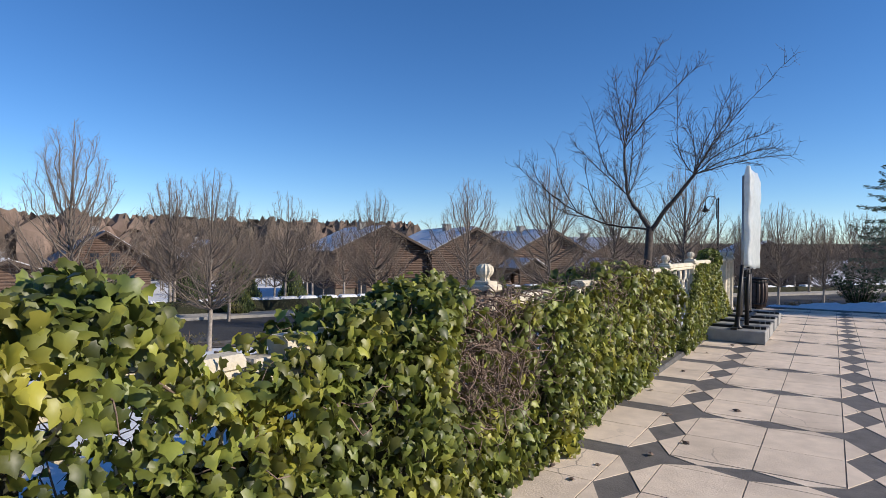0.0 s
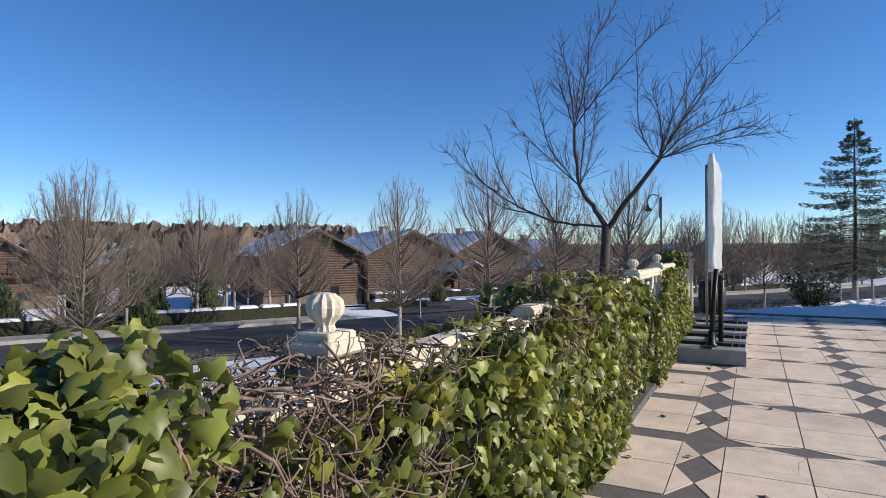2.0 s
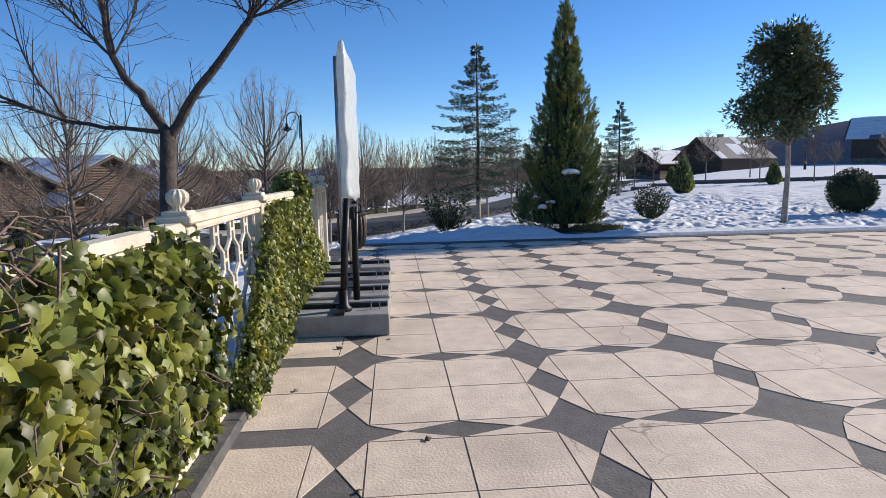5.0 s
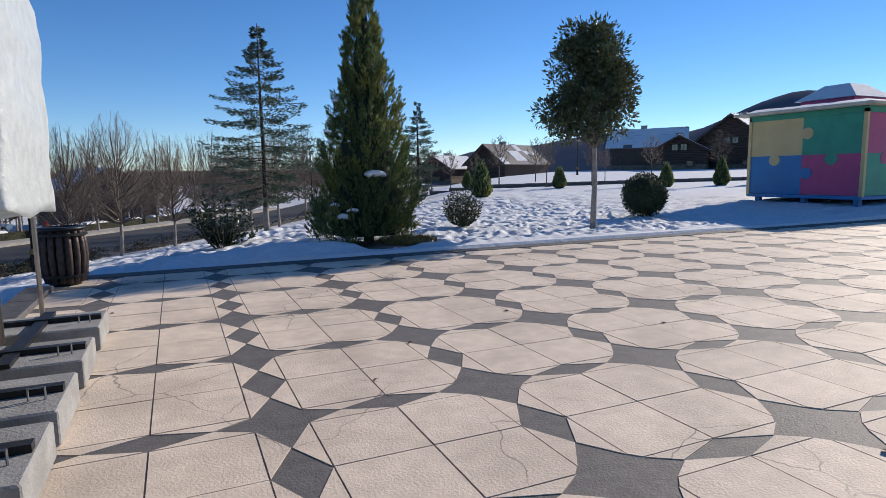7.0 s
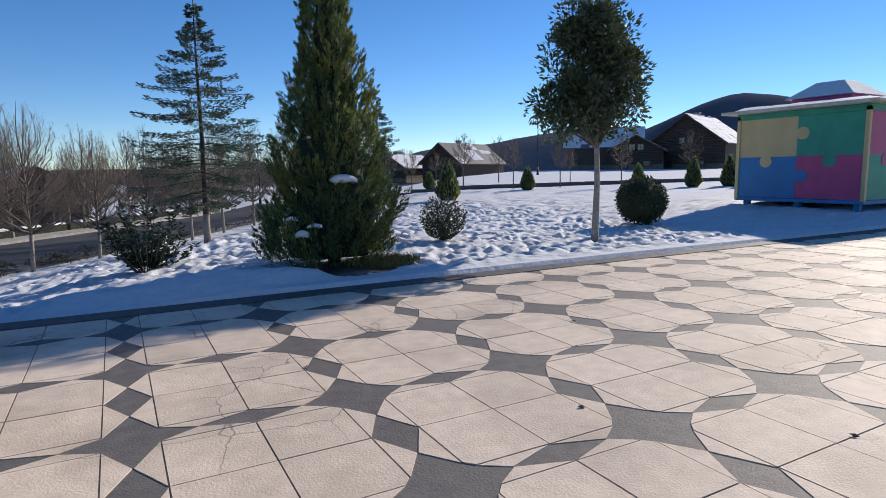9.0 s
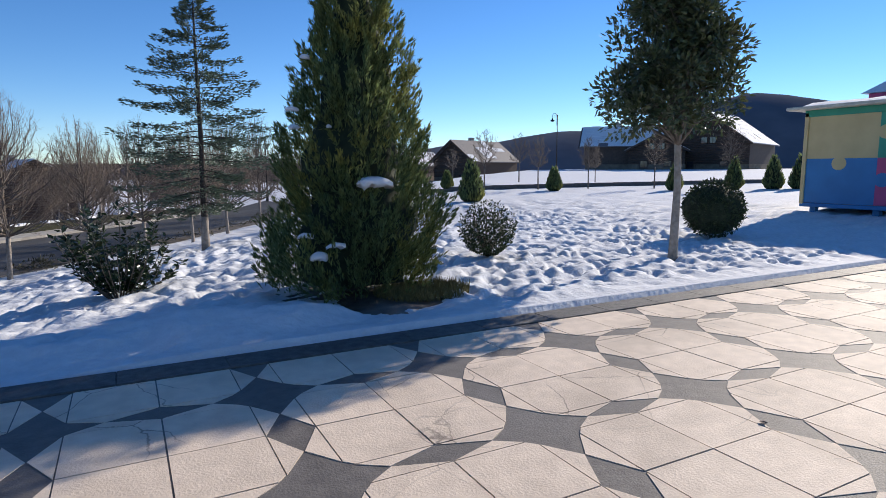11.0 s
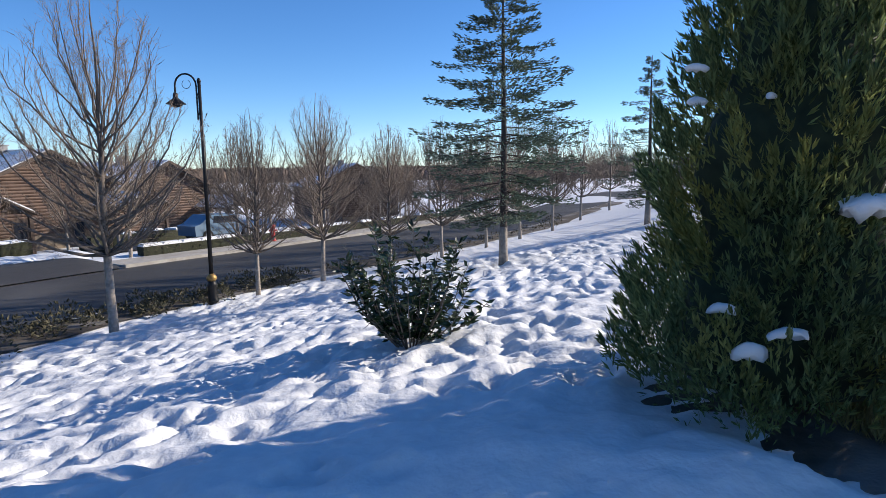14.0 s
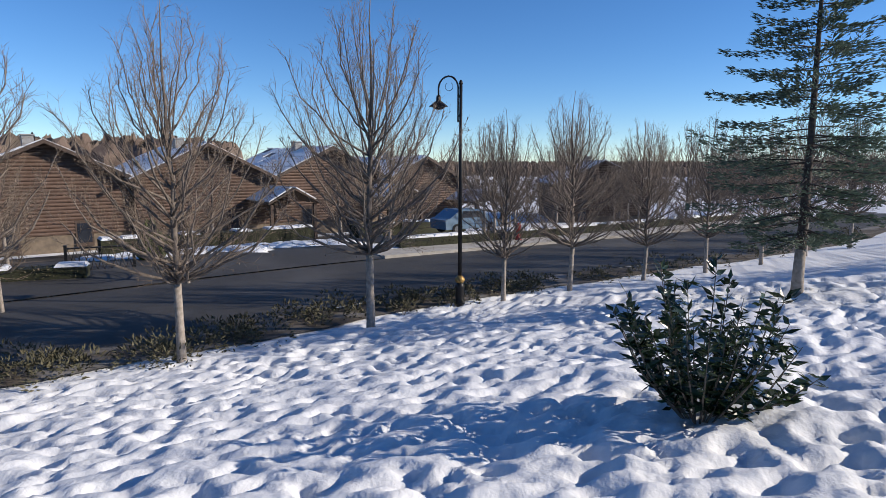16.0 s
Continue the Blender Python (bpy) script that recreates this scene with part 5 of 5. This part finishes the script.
def log_house(x, y, z, depth, half, ridge, eave, rz, label, porch=False, mat=None, stone=0.6, snow=(True, True), balcony=False, group="log houses", upper=None, doors=0.95, bare=0.24):
    """A gable front in the plane x = 0 facing +x, the ridge running to -x."""
    mat = mat or M_LOG
    t = thing("log_house", label, "house", (x, y, z), rz, group)
    b = Build()
    b.box(-depth / 2, 0, stone / 2 - 0.3, depth, half * 2, stone + 0.6)
    part("stone_base", b, M_STONEWALL, t, "tan stone lower wall")
    # gable logs, one by one
    k, dz = 0, 0.2
    zz = stone
    slope = (ridge - eave) / (half + 0.35)
    rest_logs = Build()
    rest_logs.add([(-depth, -half, stone), (0, -half, stone), (0, half, stone), (-depth, half, stone), (-depth, -half, eave + slope * 0.3), (0, -half, eave + slope * 0.3), (0, half, eave + slope * 0.3), (-depth, half, eave + slope * 0.3), (0, 0, ridge - 0.05), (-depth, 0, ridge - 0.05)],
                  [(0, 1, 5, 4), (2, 3, 7, 6), (1, 2, 6, 8, 5), (3, 0, 4, 9, 7), (4, 5, 8, 9), (6, 7, 9, 8)])
    part("wall", rest_logs, mat, t)
    while zz < ridge - 0.25:
        w = half if zz < eave else max(0.2, half * (ridge - 0.1 - zz) / (ridge - 0.1 - eave))
        w = min(w, half)
        b = Build()
        b.tube([(0.0, -w, zz + dz / 2), (0.0, w, zz + dz / 2)], [dz * 0.54] * 2, 8)
        if zz < eave:
            b.tube([(0.0, -half, zz + dz / 2), (-depth, -half, zz + dz / 2)], [dz * 0.54] * 2, 6)
        part("log", b, mat, t)
        zz += dz
    for s in (-1, 1):
        b = Build()
        roof_slope(b, -depth - 0.3, 0.75, s * (half + 0.45), eave - 0.14, 0.0, ridge, 0.12)
        sl = part("roof", b, M_ROOF, t)
        if snow[(s + 1) // 2]:
            b = Build()
            rr = random.Random(int(abs(x * 10)) + s)
            n = 9
            for i in range(n):
                for j in range(6):
                    if noise.noise(Vector((i * 0.5 + x, j * 0.7 + s * 5, y))) < (bare - 0.5) * 0.9 - 0.12:
                        continue
                    xa, xb = -depth - 0.25 + (depth + 0.9) * i / n, -depth - 0.25 + (depth + 0.9) * (i + 1) / n
                    fa, fb = j / 6, (j + 1) / 6 + rr.uniform(-0.03, 0.03)
                    ya, za = s * (half + 0.45) * (1 - fa), eave - 0.14 + (ridge - eave + 0.14) * fa
                    yb, zb = s * (half + 0.45) * (1 - fb), eave - 0.14 + (ridge - eave + 0.14) * fb
                    roof_slope(b, xa, xb, ya, za + 0.123, yb, zb + 0.123, rr.uniform(0.03, 0.06))
            part("roof_snow", b, M_SNOW, sl, "patchy snow on the slates", kind="stuff")
        b = Build()
        roof_slope(b, 0.70, 0.82, s * (half + 0.5), eave - 0.26, 0.0, ridge - 0.1, 0.22)
        part("bargeboard", b, M_DARKWOOD, t)
    b = Build()
    b.rounded(-depth * 0.42, -0.35, ridge + 0.12, 0.75, 0.6, 0.75, 0.02)
    b.rounded(-depth * 0.42, -0.35, ridge + 0.53, 0.9, 0.75, 0.08, 0.02)
    part("chimney", b, M_CONCRETE, t)
    for yy in (-half * 0.45, half * 0.4):
        w = thing_child("door" if yy < 0 else "window", t)
        b = Build()
        hh = doors if yy < 0 else 0.74 * doors
        b.box(0.05, yy, hh / 2 + (0.05 if yy < 0 else 0.3), 0.12, 0.9, hh)
        w.data = b.mesh("opening", M_DARKWOOD)
        g = Build()
        g.box(0.115, yy, hh / 2 + (0.1 if yy < 0 else 0.32), 0.02, 0.7, hh * 0.75)
        part("pane", g, M_GLASSDARK, w)
    if upper:
        for yy in upper:
            w = thing_child("window", t)
            b = Build()
            b.box(0.12, yy, eave + 0.45, 0.1, 0.75, 0.8)
            w.data = b.mesh("opening", M_DARKWOOD)
            for q in (-0.17, 0.17):
                g = Build()
                g.box(0.175, yy + q, eave + 0.45, 0.02, 0.29, 0.66)
                part("pane", g, M_GLASSDARK, w)
    if balcony:
        b = Build()
        b.box(0.55, 0, eave - 0.35, 1.0, half * 1.5, 0.1)
        part("balcony_floor", b, M_DARKWOOD, t)
        for k in range(22):
            b = Build()
            b.box(1.02, -half * 0.72 + k * half * 1.44 / 21, eave + 0.05, 0.03, 0.07, 0.72)
            part("baluster", b, M_DARKWOOD, t)
        b = Build()
        b.box(1.02, 0, eave + 0.43, 0.08, half * 1.5, 0.06)
        part("balcony_rail", b, M_DARKWOOD, t)
    if porch:
        py, pr, pw, out = half, 3.5, 1.75, 4.0
        for s in (-1, 1):
            b = Build()
            roof_slope(b, 0.1, out, py + s * pw, pr - 1.0, py, pr - 0.12, 0.1)
            pf = part("porch_roof", b, M_DARKWOOD, t)
            b = Build()
            roof_slope(b, 0.1, out - 0.15, py + s * (pw - 0.1), pr - 0.84, py + s * 0.15, pr + 0.0, 0.08)
            part("porch_snow", b, M_SNOW, pf)
            b = Build()
            b.rounded(out - 0.3, py + s * (pw - 0.3), (pr - 1.0) / 2 - 0.1, 0.2, 0.2, pr - 0.8, 0.01)
            part("porch_post", b, M_DARKWOOD, t)
            b = Build()
            b.box(out - 0.4, py + s * 0.95, 0.95, 0.08, 1.0, 0.08)
            part("porch_rail", b, M_DARKWOOD, t)
            for q in range(7):
                b = Build()
                b.box(out - 0.4, py + s * 0.95 - 0.45 + q * 0.15, 0.45, 0.04, 0.04, 0.92)
                part("baluster", b, M_DARKWOOD, t)
    return t


def thing_child(name, parent):
    ob = new(name, bpy.data.meshes.new(name))
    ob.parent = parent
    return ob


HOUSE = "brown log chalet with stone base and snow-dusted slate roof"
for k, (hx, hy, pz, hz) in enumerate(((-31.5, 39.3, False, -3.0), (-26.8, 46.3, True, -3.0), (-22.6, 53.9, True, -3.0), (-18.6, 61.6, True, -3.6))):
    log_house(hx - 0.7, hy + 0.4, hz, 10.5, 4.1, 6.15, 4.1, -30, HOUSE, porch=pz, snow=(True, True), stone=1.0, doors=2.0)
log_house(-53.0, 27.4, -2.7, 9.0, 3.6, 5.2, 2.6, -20, "dark brown chalet with balcony under a wide gable", balcony=True, snow=(False, True), upper=(-0.8, 0.8))
log_house(-42.0, 16.0, -2.3, 5.0, 2.3, 2.7, 1.8, -15, "small reddish-brown log cabin with snow on roof", snow=(True, True))
log_house(-70.0, 50.0, -3.0, 9.0, 3.4, 5.0, 2.6, -10, "dark brown chalet half hidden by bare trees", snow=(True, True))
for hx, hy, dep, half, rg, ev, rz, lab in (
        (42.6, 88.4, 11, 3.7, 5.8, 2.8, -158, "dark chalet with steep roof and patchy snow"),
        (37.5, 96.0, 9, 3.2, 4.2, 2.2, -150, "dark low chalet with snow on roof"),
        (55.5, 63.0, 8, 3.1, 4.0, 2.2, -140, "dark log chalet with white snowy roof"),
        (62.5, 61.5, 11, 4.6, 6.6, 3.0, -160, "large dark chalet with paired gable windows"),
        (53.5, 72.5, 9, 3.6, 5.2, 2.8, 134, "dark chalet behind others with snow on roof"),
        (-6.0, 72.0, 12, 4.0, 5.4, 3.4, -70, "long dark building behind bare trees")):
    log_house(hx, hy, ground_at(hx, hy), dep, half, rg, ev, rz, lab, mat=M_DARKWOOD, upper=(-0.5, 0.5), bare=0.75 if "patchy" in lab else 0.1)

# ---- hedges, low bushes, far conifers ----
def clipped_hedge(points, h, w, label):
    r = random.Random(len(points) * 7 + int(points[0][0]))
    b, lf, sn = Build(), Build(), Build()
    t = thing("clipped_hedge", label, "hedge", group="clipped hedges")
    for (xa, ya), (xb, yb) in zip(points[:-1], points[1:]):
        d = Vector((xb - xa, yb - ya))
        L, a = d.length, math.atan2(yb - ya, xb - xa)
        cx, cy = (xa + xb) / 2, (ya + yb) / 2
        z = ground_at(cx, cy)
        # near-black box under the leaf layer paints the shade within the hedge
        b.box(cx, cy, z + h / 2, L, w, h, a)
        n = Vector((-d.y, d.x)).normalized()
        for k in range(int(L * 210)):
            u, side = r.random(), r.choice((-1, 1, 0))
            v = side * w / 2 if side else r.uniform(-w / 2, w / 2)
            zz = z + (h if side == 0 else r.uniform(0.0, h))
            p = Vector((xa + d.x * u + n.x * v, ya + d.y * u + n.y * v, zz))
            lf.leaf(p, rnd_dir(r), rnd_dir(r), r.uniform(0.05, 0.1), 0.035)
        for k in range(int(L / 0.8)):
            u = (k + 0.5) / max(1, int(L / 0.8))
            if r.random() < 0.75:
                sn.box(xa + d.x * u, ya + d.y * u, z + h + 0.05, 0.86, w * r.uniform(0.8, 1.15), 0.11, a, 0.82)
    part("hedge_inner_shade", b, M_IVYSHADE, t)
    part("foliage", lf, M_DRYBUSH, t, kind="stuff")
    part("snow_cover", sn, M_SNOW, t, kind="stuff")


def road_offset(s0, s1, off, step=2):
    out = []
    for i in range(s0, min(s1, len(ROAD_LINE) - 1), step):
        q = ROAD_LINE[i + 1] - ROAD_LINE[i - 1]
        n = Vector((q.y, -q.x)).normalized()
        p = ROAD_LINE[i] + n * off
        out.append((p.x, p.y))
    return out


def road_index(y):
    return min(range(len(ROAD_LINE)), key=lambda i: abs(ROAD_LINE[i].y - y))


clipped_hedge(road_offset(road_index(2), road_index(25.5), -5.0), 0.5, 0.5, "low clipped hedge beside the pavement with snow on top")
clipped_hedge(road_offset(road_index(37), road_index(60), -5.0), 0.36, 0.5, "low clipped hedge along the curving road")

clipped_hedge([(-18.6, 27.4), (-17.6, 28.5), (-16.4, 29.6)], 0.4, 0.6, "short clipped hedge with snow beside the house entrance")
clipped_hedge([(-24.5, 36.5), (-21.8, 41.0), (-19.2, 45.6)], 0.9, 1.0, "dark clipped hedge before the log houses")
clipped_hedge([(-17.6, 47.8), (-15.6, 52.0), (-13.8, 56.0)], 0.9, 1.0, "dark clipped hedge before the log houses")
t = thing("entrance_railing", "dark lattice railing beside entrance steps", "railing", (-17.6, 30.0, ground_at(-17, 30.5)), 48)
for k in range(9):
    b = Build()
    b.tube([(k * 0.2 - 0.1, 0, 0.05), (k * 0.2 + 0.1, 0, 0.75)], [0.012, 0.012], 5)
    b.tube([(k * 0.2 + 0.1, 0.02, 0.05), (k * 0.2 - 0.1, 0.02, 0.75)], [0.012, 0.012], 5)
    part("bar", b, M_BLACK, t)
for z in (0.05, 0.78):
    b = Build()
    b.box(0.8, 0.01, z, 1.9, 0.05, 0.05)
    part("rail", b, M_BLACK, t)
for x in (-0.15, 1.75):
    b = Build()
    b.rounded(x, 0.01, 0.42, 0.09, 0.09, 0.95, 0.01)
    part("post", b, M_BLACK, t)

VB = random.Random(77)
b, sn = Build(), Build()
for k in range(210):
    i = VB.randrange(road_index(6), road_index(56)) if k % 2 else VB.randrange(road_index(21), road_index(38))
    q = ROAD_LINE[i + 1] - ROAD_LINE[i - 1]
    n = Vector((q.y, -q.x)).normalized()
    p = ROAD_LINE[i] + n * VB.uniform(3.2, 4.5) + Vector((VB.uniform(-0.7, 0.7), VB.uniform(-0.7, 0.7)))
    z = ground_at(p.x, p.y)
    s = VB.uniform(0.18, 0.46)
    for q in range(70):
        d = rnd_dir(VB)
        d.z = abs(d.z)
        b.leaf(Vector((p.x, p.y, z)) + Vector((d.x * s, d.y * s, d.z * s * 0.9)), (d + rnd_dir(VB) * 0.6).normalized(), rnd_dir(VB), VB.uniform(0.06, 0.15), 0.04)
solid("verge_bushes", b, M_DRYBUSH, "low scrubby bushes and dry stalks along the verge", "bushes", kind="stuff")

# young trees and small conifers out on the snow field
YT = random.Random(88)
small = bare_tree(9, 3.0, 0.7, 1.2, 16, 10, sides=4)
first = None
for k, (x, y) in enumerate(((10.5, 39.0), (12.5, 40.5), (14.8, 41.2), (17.5, 40.0), (20.0, 38.6), (22.6, 37.6), (25.4, 35.6), (28.0, 33.0), (16, 47), (20, 48), (24, 46), (28, 43), (12.6, 47.5))):
    z = ground_at(x, y)
    if first is None:
        first = plant_tree("sapling", "bare staked sapling standing in the snow", small, (x, y, z), 0, 1.0, "saplings", (M_BARK, M_BARK, M_TWIG))
    else:
        o = copy_thing(first, pose(x, y, z, 0, 0, k * 50))
        o.scale = (YT.uniform(0.75, 1.1),) * 3


def cone_tree(x, y, h, w, seed, label):
    r = random.Random(seed)
    t = thing("small_conifer", label, "tree", (x, y, ground_at(x, y)), group="small conifers")
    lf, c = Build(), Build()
    # dark cone added inside: painted shade behind the foliage
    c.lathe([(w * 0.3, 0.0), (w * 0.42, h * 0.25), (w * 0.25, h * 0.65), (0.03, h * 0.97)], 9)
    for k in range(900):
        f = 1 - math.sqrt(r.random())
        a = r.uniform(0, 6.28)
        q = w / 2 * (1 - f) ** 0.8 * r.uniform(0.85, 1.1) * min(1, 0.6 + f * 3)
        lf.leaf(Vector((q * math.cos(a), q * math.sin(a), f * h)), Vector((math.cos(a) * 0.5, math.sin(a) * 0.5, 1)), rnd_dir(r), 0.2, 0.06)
    part("shade_core", c, M_CORESHADE, t, smooth=True)
    part("foliage", lf, M_CYP, t, kind="stuff")


for k, (x, y, h, w) in enumerate(((13.0, 33.8, 1.8, 1.1), (24.5, 33.5, 1.3, 0.8), (27.6, 32.5, 1.6, 0.9), (29.4, 31.6, 1.7, 1.0), (30.6, 31.0, 1.7, 1.0), (19.8, 37.0, 1.2, 0.8), (16.6, 42.5, 1.0, 0.7), (-17.5, 33.0, 1.5, 1.0), (-24.0, 19.0, 2.2, 1.8), (-25.5, 17.2, 2.4, 2.0), (-27.0, 20.5, 2.6, 2.0), (-23.0, 21.2, 1.8, 1.6), (-28.5, 15.5, 2.0, 1.8), (-22.3, 17.4, 1.3, 1.4))):
    cone_tree(x, y, h, w, 90 + k, "small clipped conifer on the snow field")

# low stone edging across the far field
b = Build()
line = [(6 + k * 1.2, 41.5 - 0.012 * k * k * 0.5 - 0.10 * k) for k in range(5, 26)]
for (xa, ya), (xb, yb) in zip(line[:-1], line[1:]):
    b.box((xa + xb) / 2, (ya + yb) / 2, ground_at(xa, ya) + 0.08, 1.22, 0.2, 0.3, math.atan2(yb - ya, xb - xa))
solid("low_wall", b, M_CURB, "low dark stone kerb crossing the snow field", "kerb", kind="structure")

# parked car and hydrant across the road
def car(x, y, rz):
    z = ground_at(x, y)
    t = thing("car", "blue parked car with snow on its roof", "car", (x, y, z), rz)
    b = Build()
    side = [(-2.0, 0.3), (2.0, 0.3), (2.05, 0.7), (1.2, 0.85), (0.6, 1.38), (-1.0, 1.42), (-1.7, 0.95), (-2.05, 0.85)]
    n = len(side)
    b.add([(x2, -0.82, z2) for x2, z2 in side] + [(x2, 0.82, z2) for x2, z2 in side], [tuple(range(n)), tuple(range(2 * n - 1, n - 1, -1))] + [(i, n + i, n + (i + 1) % n, (i + 1) % n) for i in range(n)])
    part("body", b, M_CARBLUE, t)
    for s in (-1, 1):
        b = Build()
        b.add([(-0.9, s * 0.83, 0.95), (0.75, s * 0.83, 0.92), (0.45, s * 0.83, 1.3), (-0.85, s * 0.83, 1.33)], [(0, 1, 2, 3) if s < 0 else (3, 2, 1, 0)])
        part("window", b, M_GLASSDARK, t)
        for wx in (-1.25, 1.3):
            b = Build()
            b.tube([(wx, s * 0.7, 0.31), (wx, s * 0.86, 0.31)], [0.31, 0.31], 16)
            w = part("wheel", b, M_BLACK, t)
            b = Build()
            b.tube([(wx, s * 0.86, 0.31), (wx, s * 0.875, 0.31)], [0.19, 0.18], 12)
            part("rim", b, M_STEEL, w)


car(-11.5, 50.5, 55)
t = thing("fire_hydrant", "red fire hydrant on the snowy verge", "hydrant", (-6.6, 43.6, -1.5))
b = Build()
b.lathe([(0.14, 0), (0.14, 0.05), (0.1, 0.08), (0.1, 0.6), (0.13, 0.63), (0.12, 0.72), (0.04, 0.8)], 12)
part("barrel", b, M_RED, t, smooth=True)
b = Build()
b.tube([(-0.18, 0, 0.5), (0.18, 0, 0.5)], [0.05, 0.05], 8)
part("outlet", b, M_RED, t)

# snow lying on the forecourt of the row
b = Build()
FS = random.Random(14)
for k in range(46):
    u = FS.random()
    cx, cy = -19.5 + 6.5 * u + FS.uniform(-1.2, 0.6), 33.0 + 6.5 * u + FS.uniform(-0.6, 1.2)
    snow_clump(b, FS, cx, cy, ground_at(cx, cy) + 0.1, FS.uniform(0.5, 1.3), FS.uniform(0.4, 1.0), FS.uniform(0.07, 0.18))
solid("forecourt_snow", b, M_SNOW, "cleared snow heaped before the log houses", "snow", kind="stuff", smooth=True)
# ---- distance ----
W = random.Random(99)
b = Build()
for k in range(7500):
    a = W.uniform(0.55, 3.3)
    if a < 1.75:
        dist = W.uniform(150, 320)
    else:
        dist = W.uniform(85, 200)
    x, y = dist * math.cos(a), dist * math.sin(a) + 10
    if 0.55 < a < 1.25:
        continue
    if a < 2.25:
        dist = W.uniform(210, 380)
        x, y = dist * math.cos(a), dist * math.sin(a) + 10
    z = -3.5 + (0.03 if a > 2.25 else 0.012) * (dist - 60)
    h = W.uniform(5, 8.5) if a > 2.25 else W.uniform(3, 5)
    r0 = h * W.uniform(0.22, 0.4)
    n = 6
    vs = []
    for f, q in ((0.0, 0.6), (0.4, 1.0), (0.75, 0.85), (0.97, 0.35)):
        for s in range(n):
            an = 2 * math.pi * s / n
            rr = r0 * q * W.uniform(0.7, 1.25)
            vs.append((x + rr * math.cos(an), y + rr * math.sin(an), z + h * f * W.uniform(0.84, 1.08)))
    b.add(vs, [(i * n + s, i * n + (s + 1) % n, (i + 1) * n + (s + 1) % n, (i + 1) * n + s) for i in range(3) for s in range(n)])
solid("far_woods", b, M_WOODS, "brown winter woods with scattered dark conifers", "woods", kind="stuff")


def far_hill(name, a0, a1, dist, base, top, mat, label, seed):
    r = random.Random(seed)
    b = Build()
    n, m = 70, 8
    for i in range(n + 1):
        a = a0 + (a1 - a0) * i / n
        f = math.sin(math.pi * i / n) ** 0.55
        hgt = top * f * (0.8 + 0.14 * math.sin(i * 0.21) + 0.08 * math.sin(i * 0.47 + 1)) + r.uniform(-0.5, 0.5)
        for j in range(m + 1):
            g = j / m
            d = dist + 180 * g
            b.v.append((d * math.cos(a), d * math.sin(a), base + hgt * math.sin(g * math.pi / 2)))
    b.f = [(i * (m + 1) + j, (i + 1) * (m + 1) + j, (i + 1) * (m + 1) + j + 1, i * (m + 1) + j + 1) for i in range(n) for j in range(m)]
    solid(name, b, mat, label, "hill", kind="structure", smooth=True)


# both ridges get their haze from the material colour alone
far_hill("backdrop", radians(-8), radians(68), 620, -10, 100, M_HAZEHILL, "distant dark wooded hill, haze tinted into its colour", 1)
far_hill("backdrop", radians(66), radians(110), 1400, -30, 34, M_HAZEHILL, "very distant low ridge, blue haze tinted into its colour", 2)

# ---- loose bits on the paving ----
lm = Build()
lm.leaf(Vector((0, 0, 0.004)), Vector((1, 0.2, 0.1)), Vector((0, 0.3, 1)), 0.075, 0.05, -0.25)
dry = lm.mesh("dry_leaf", M_STEM)
DL = random.Random(5)
for k in range(46):
    x = DL.choice((DL.uniform(-1.95, -1.2), DL.uniform(-1.9, 4.0)))
    ob = new("dry_leaf", dry)
    ob.matrix_basis = pose(x, DL.uniform(2.5, 15.5), 0.002, 0, 0, DL.uniform(0, 360)) @ Matrix.Scale(DL.uniform(0.6, 1.2), 4)
    tagged(ob, "small curled dry leaf lying on the paving", "leaf", "fallen leaves")
t = thing("floor_marking", "worn round floor sign, yellow ring with blue centre", "floor sign", (3.62, 10.0, 0.0))
b = Build()
b.lathe([(0.27, 0.0), (0.27, 0.004), (0.26, 0.005)], 28)
part("disc", b, M_YELLOW, t)
b = Build()
b.lathe([(0.16, 0.004), (0.16, 0.008), (0.15, 0.009)], 24)
part("centre", b, M_BLUE, t)

# ---- paving pieces ----
for s2, mx, my, cx, cy in tile_jobs:
    key = (s2, mx, my)
    if key not in tile_meshes:
        b = Build()
        b.prism(quarter(s2, 0, 0, mx, my), -0.02, 0.0)
        tile_meshes[key] = b.mesh("tile", M_PALE)
    ob = new("tile", tile_meshes[key])
    ob.location = (cx, cy, TR.uniform(-0.0012, 0.0015))
    ob.rotation_euler = (TR.uniform(-0.001, 0.001), TR.uniform(-0.001, 0.001), 0)
    ob.parent = floor
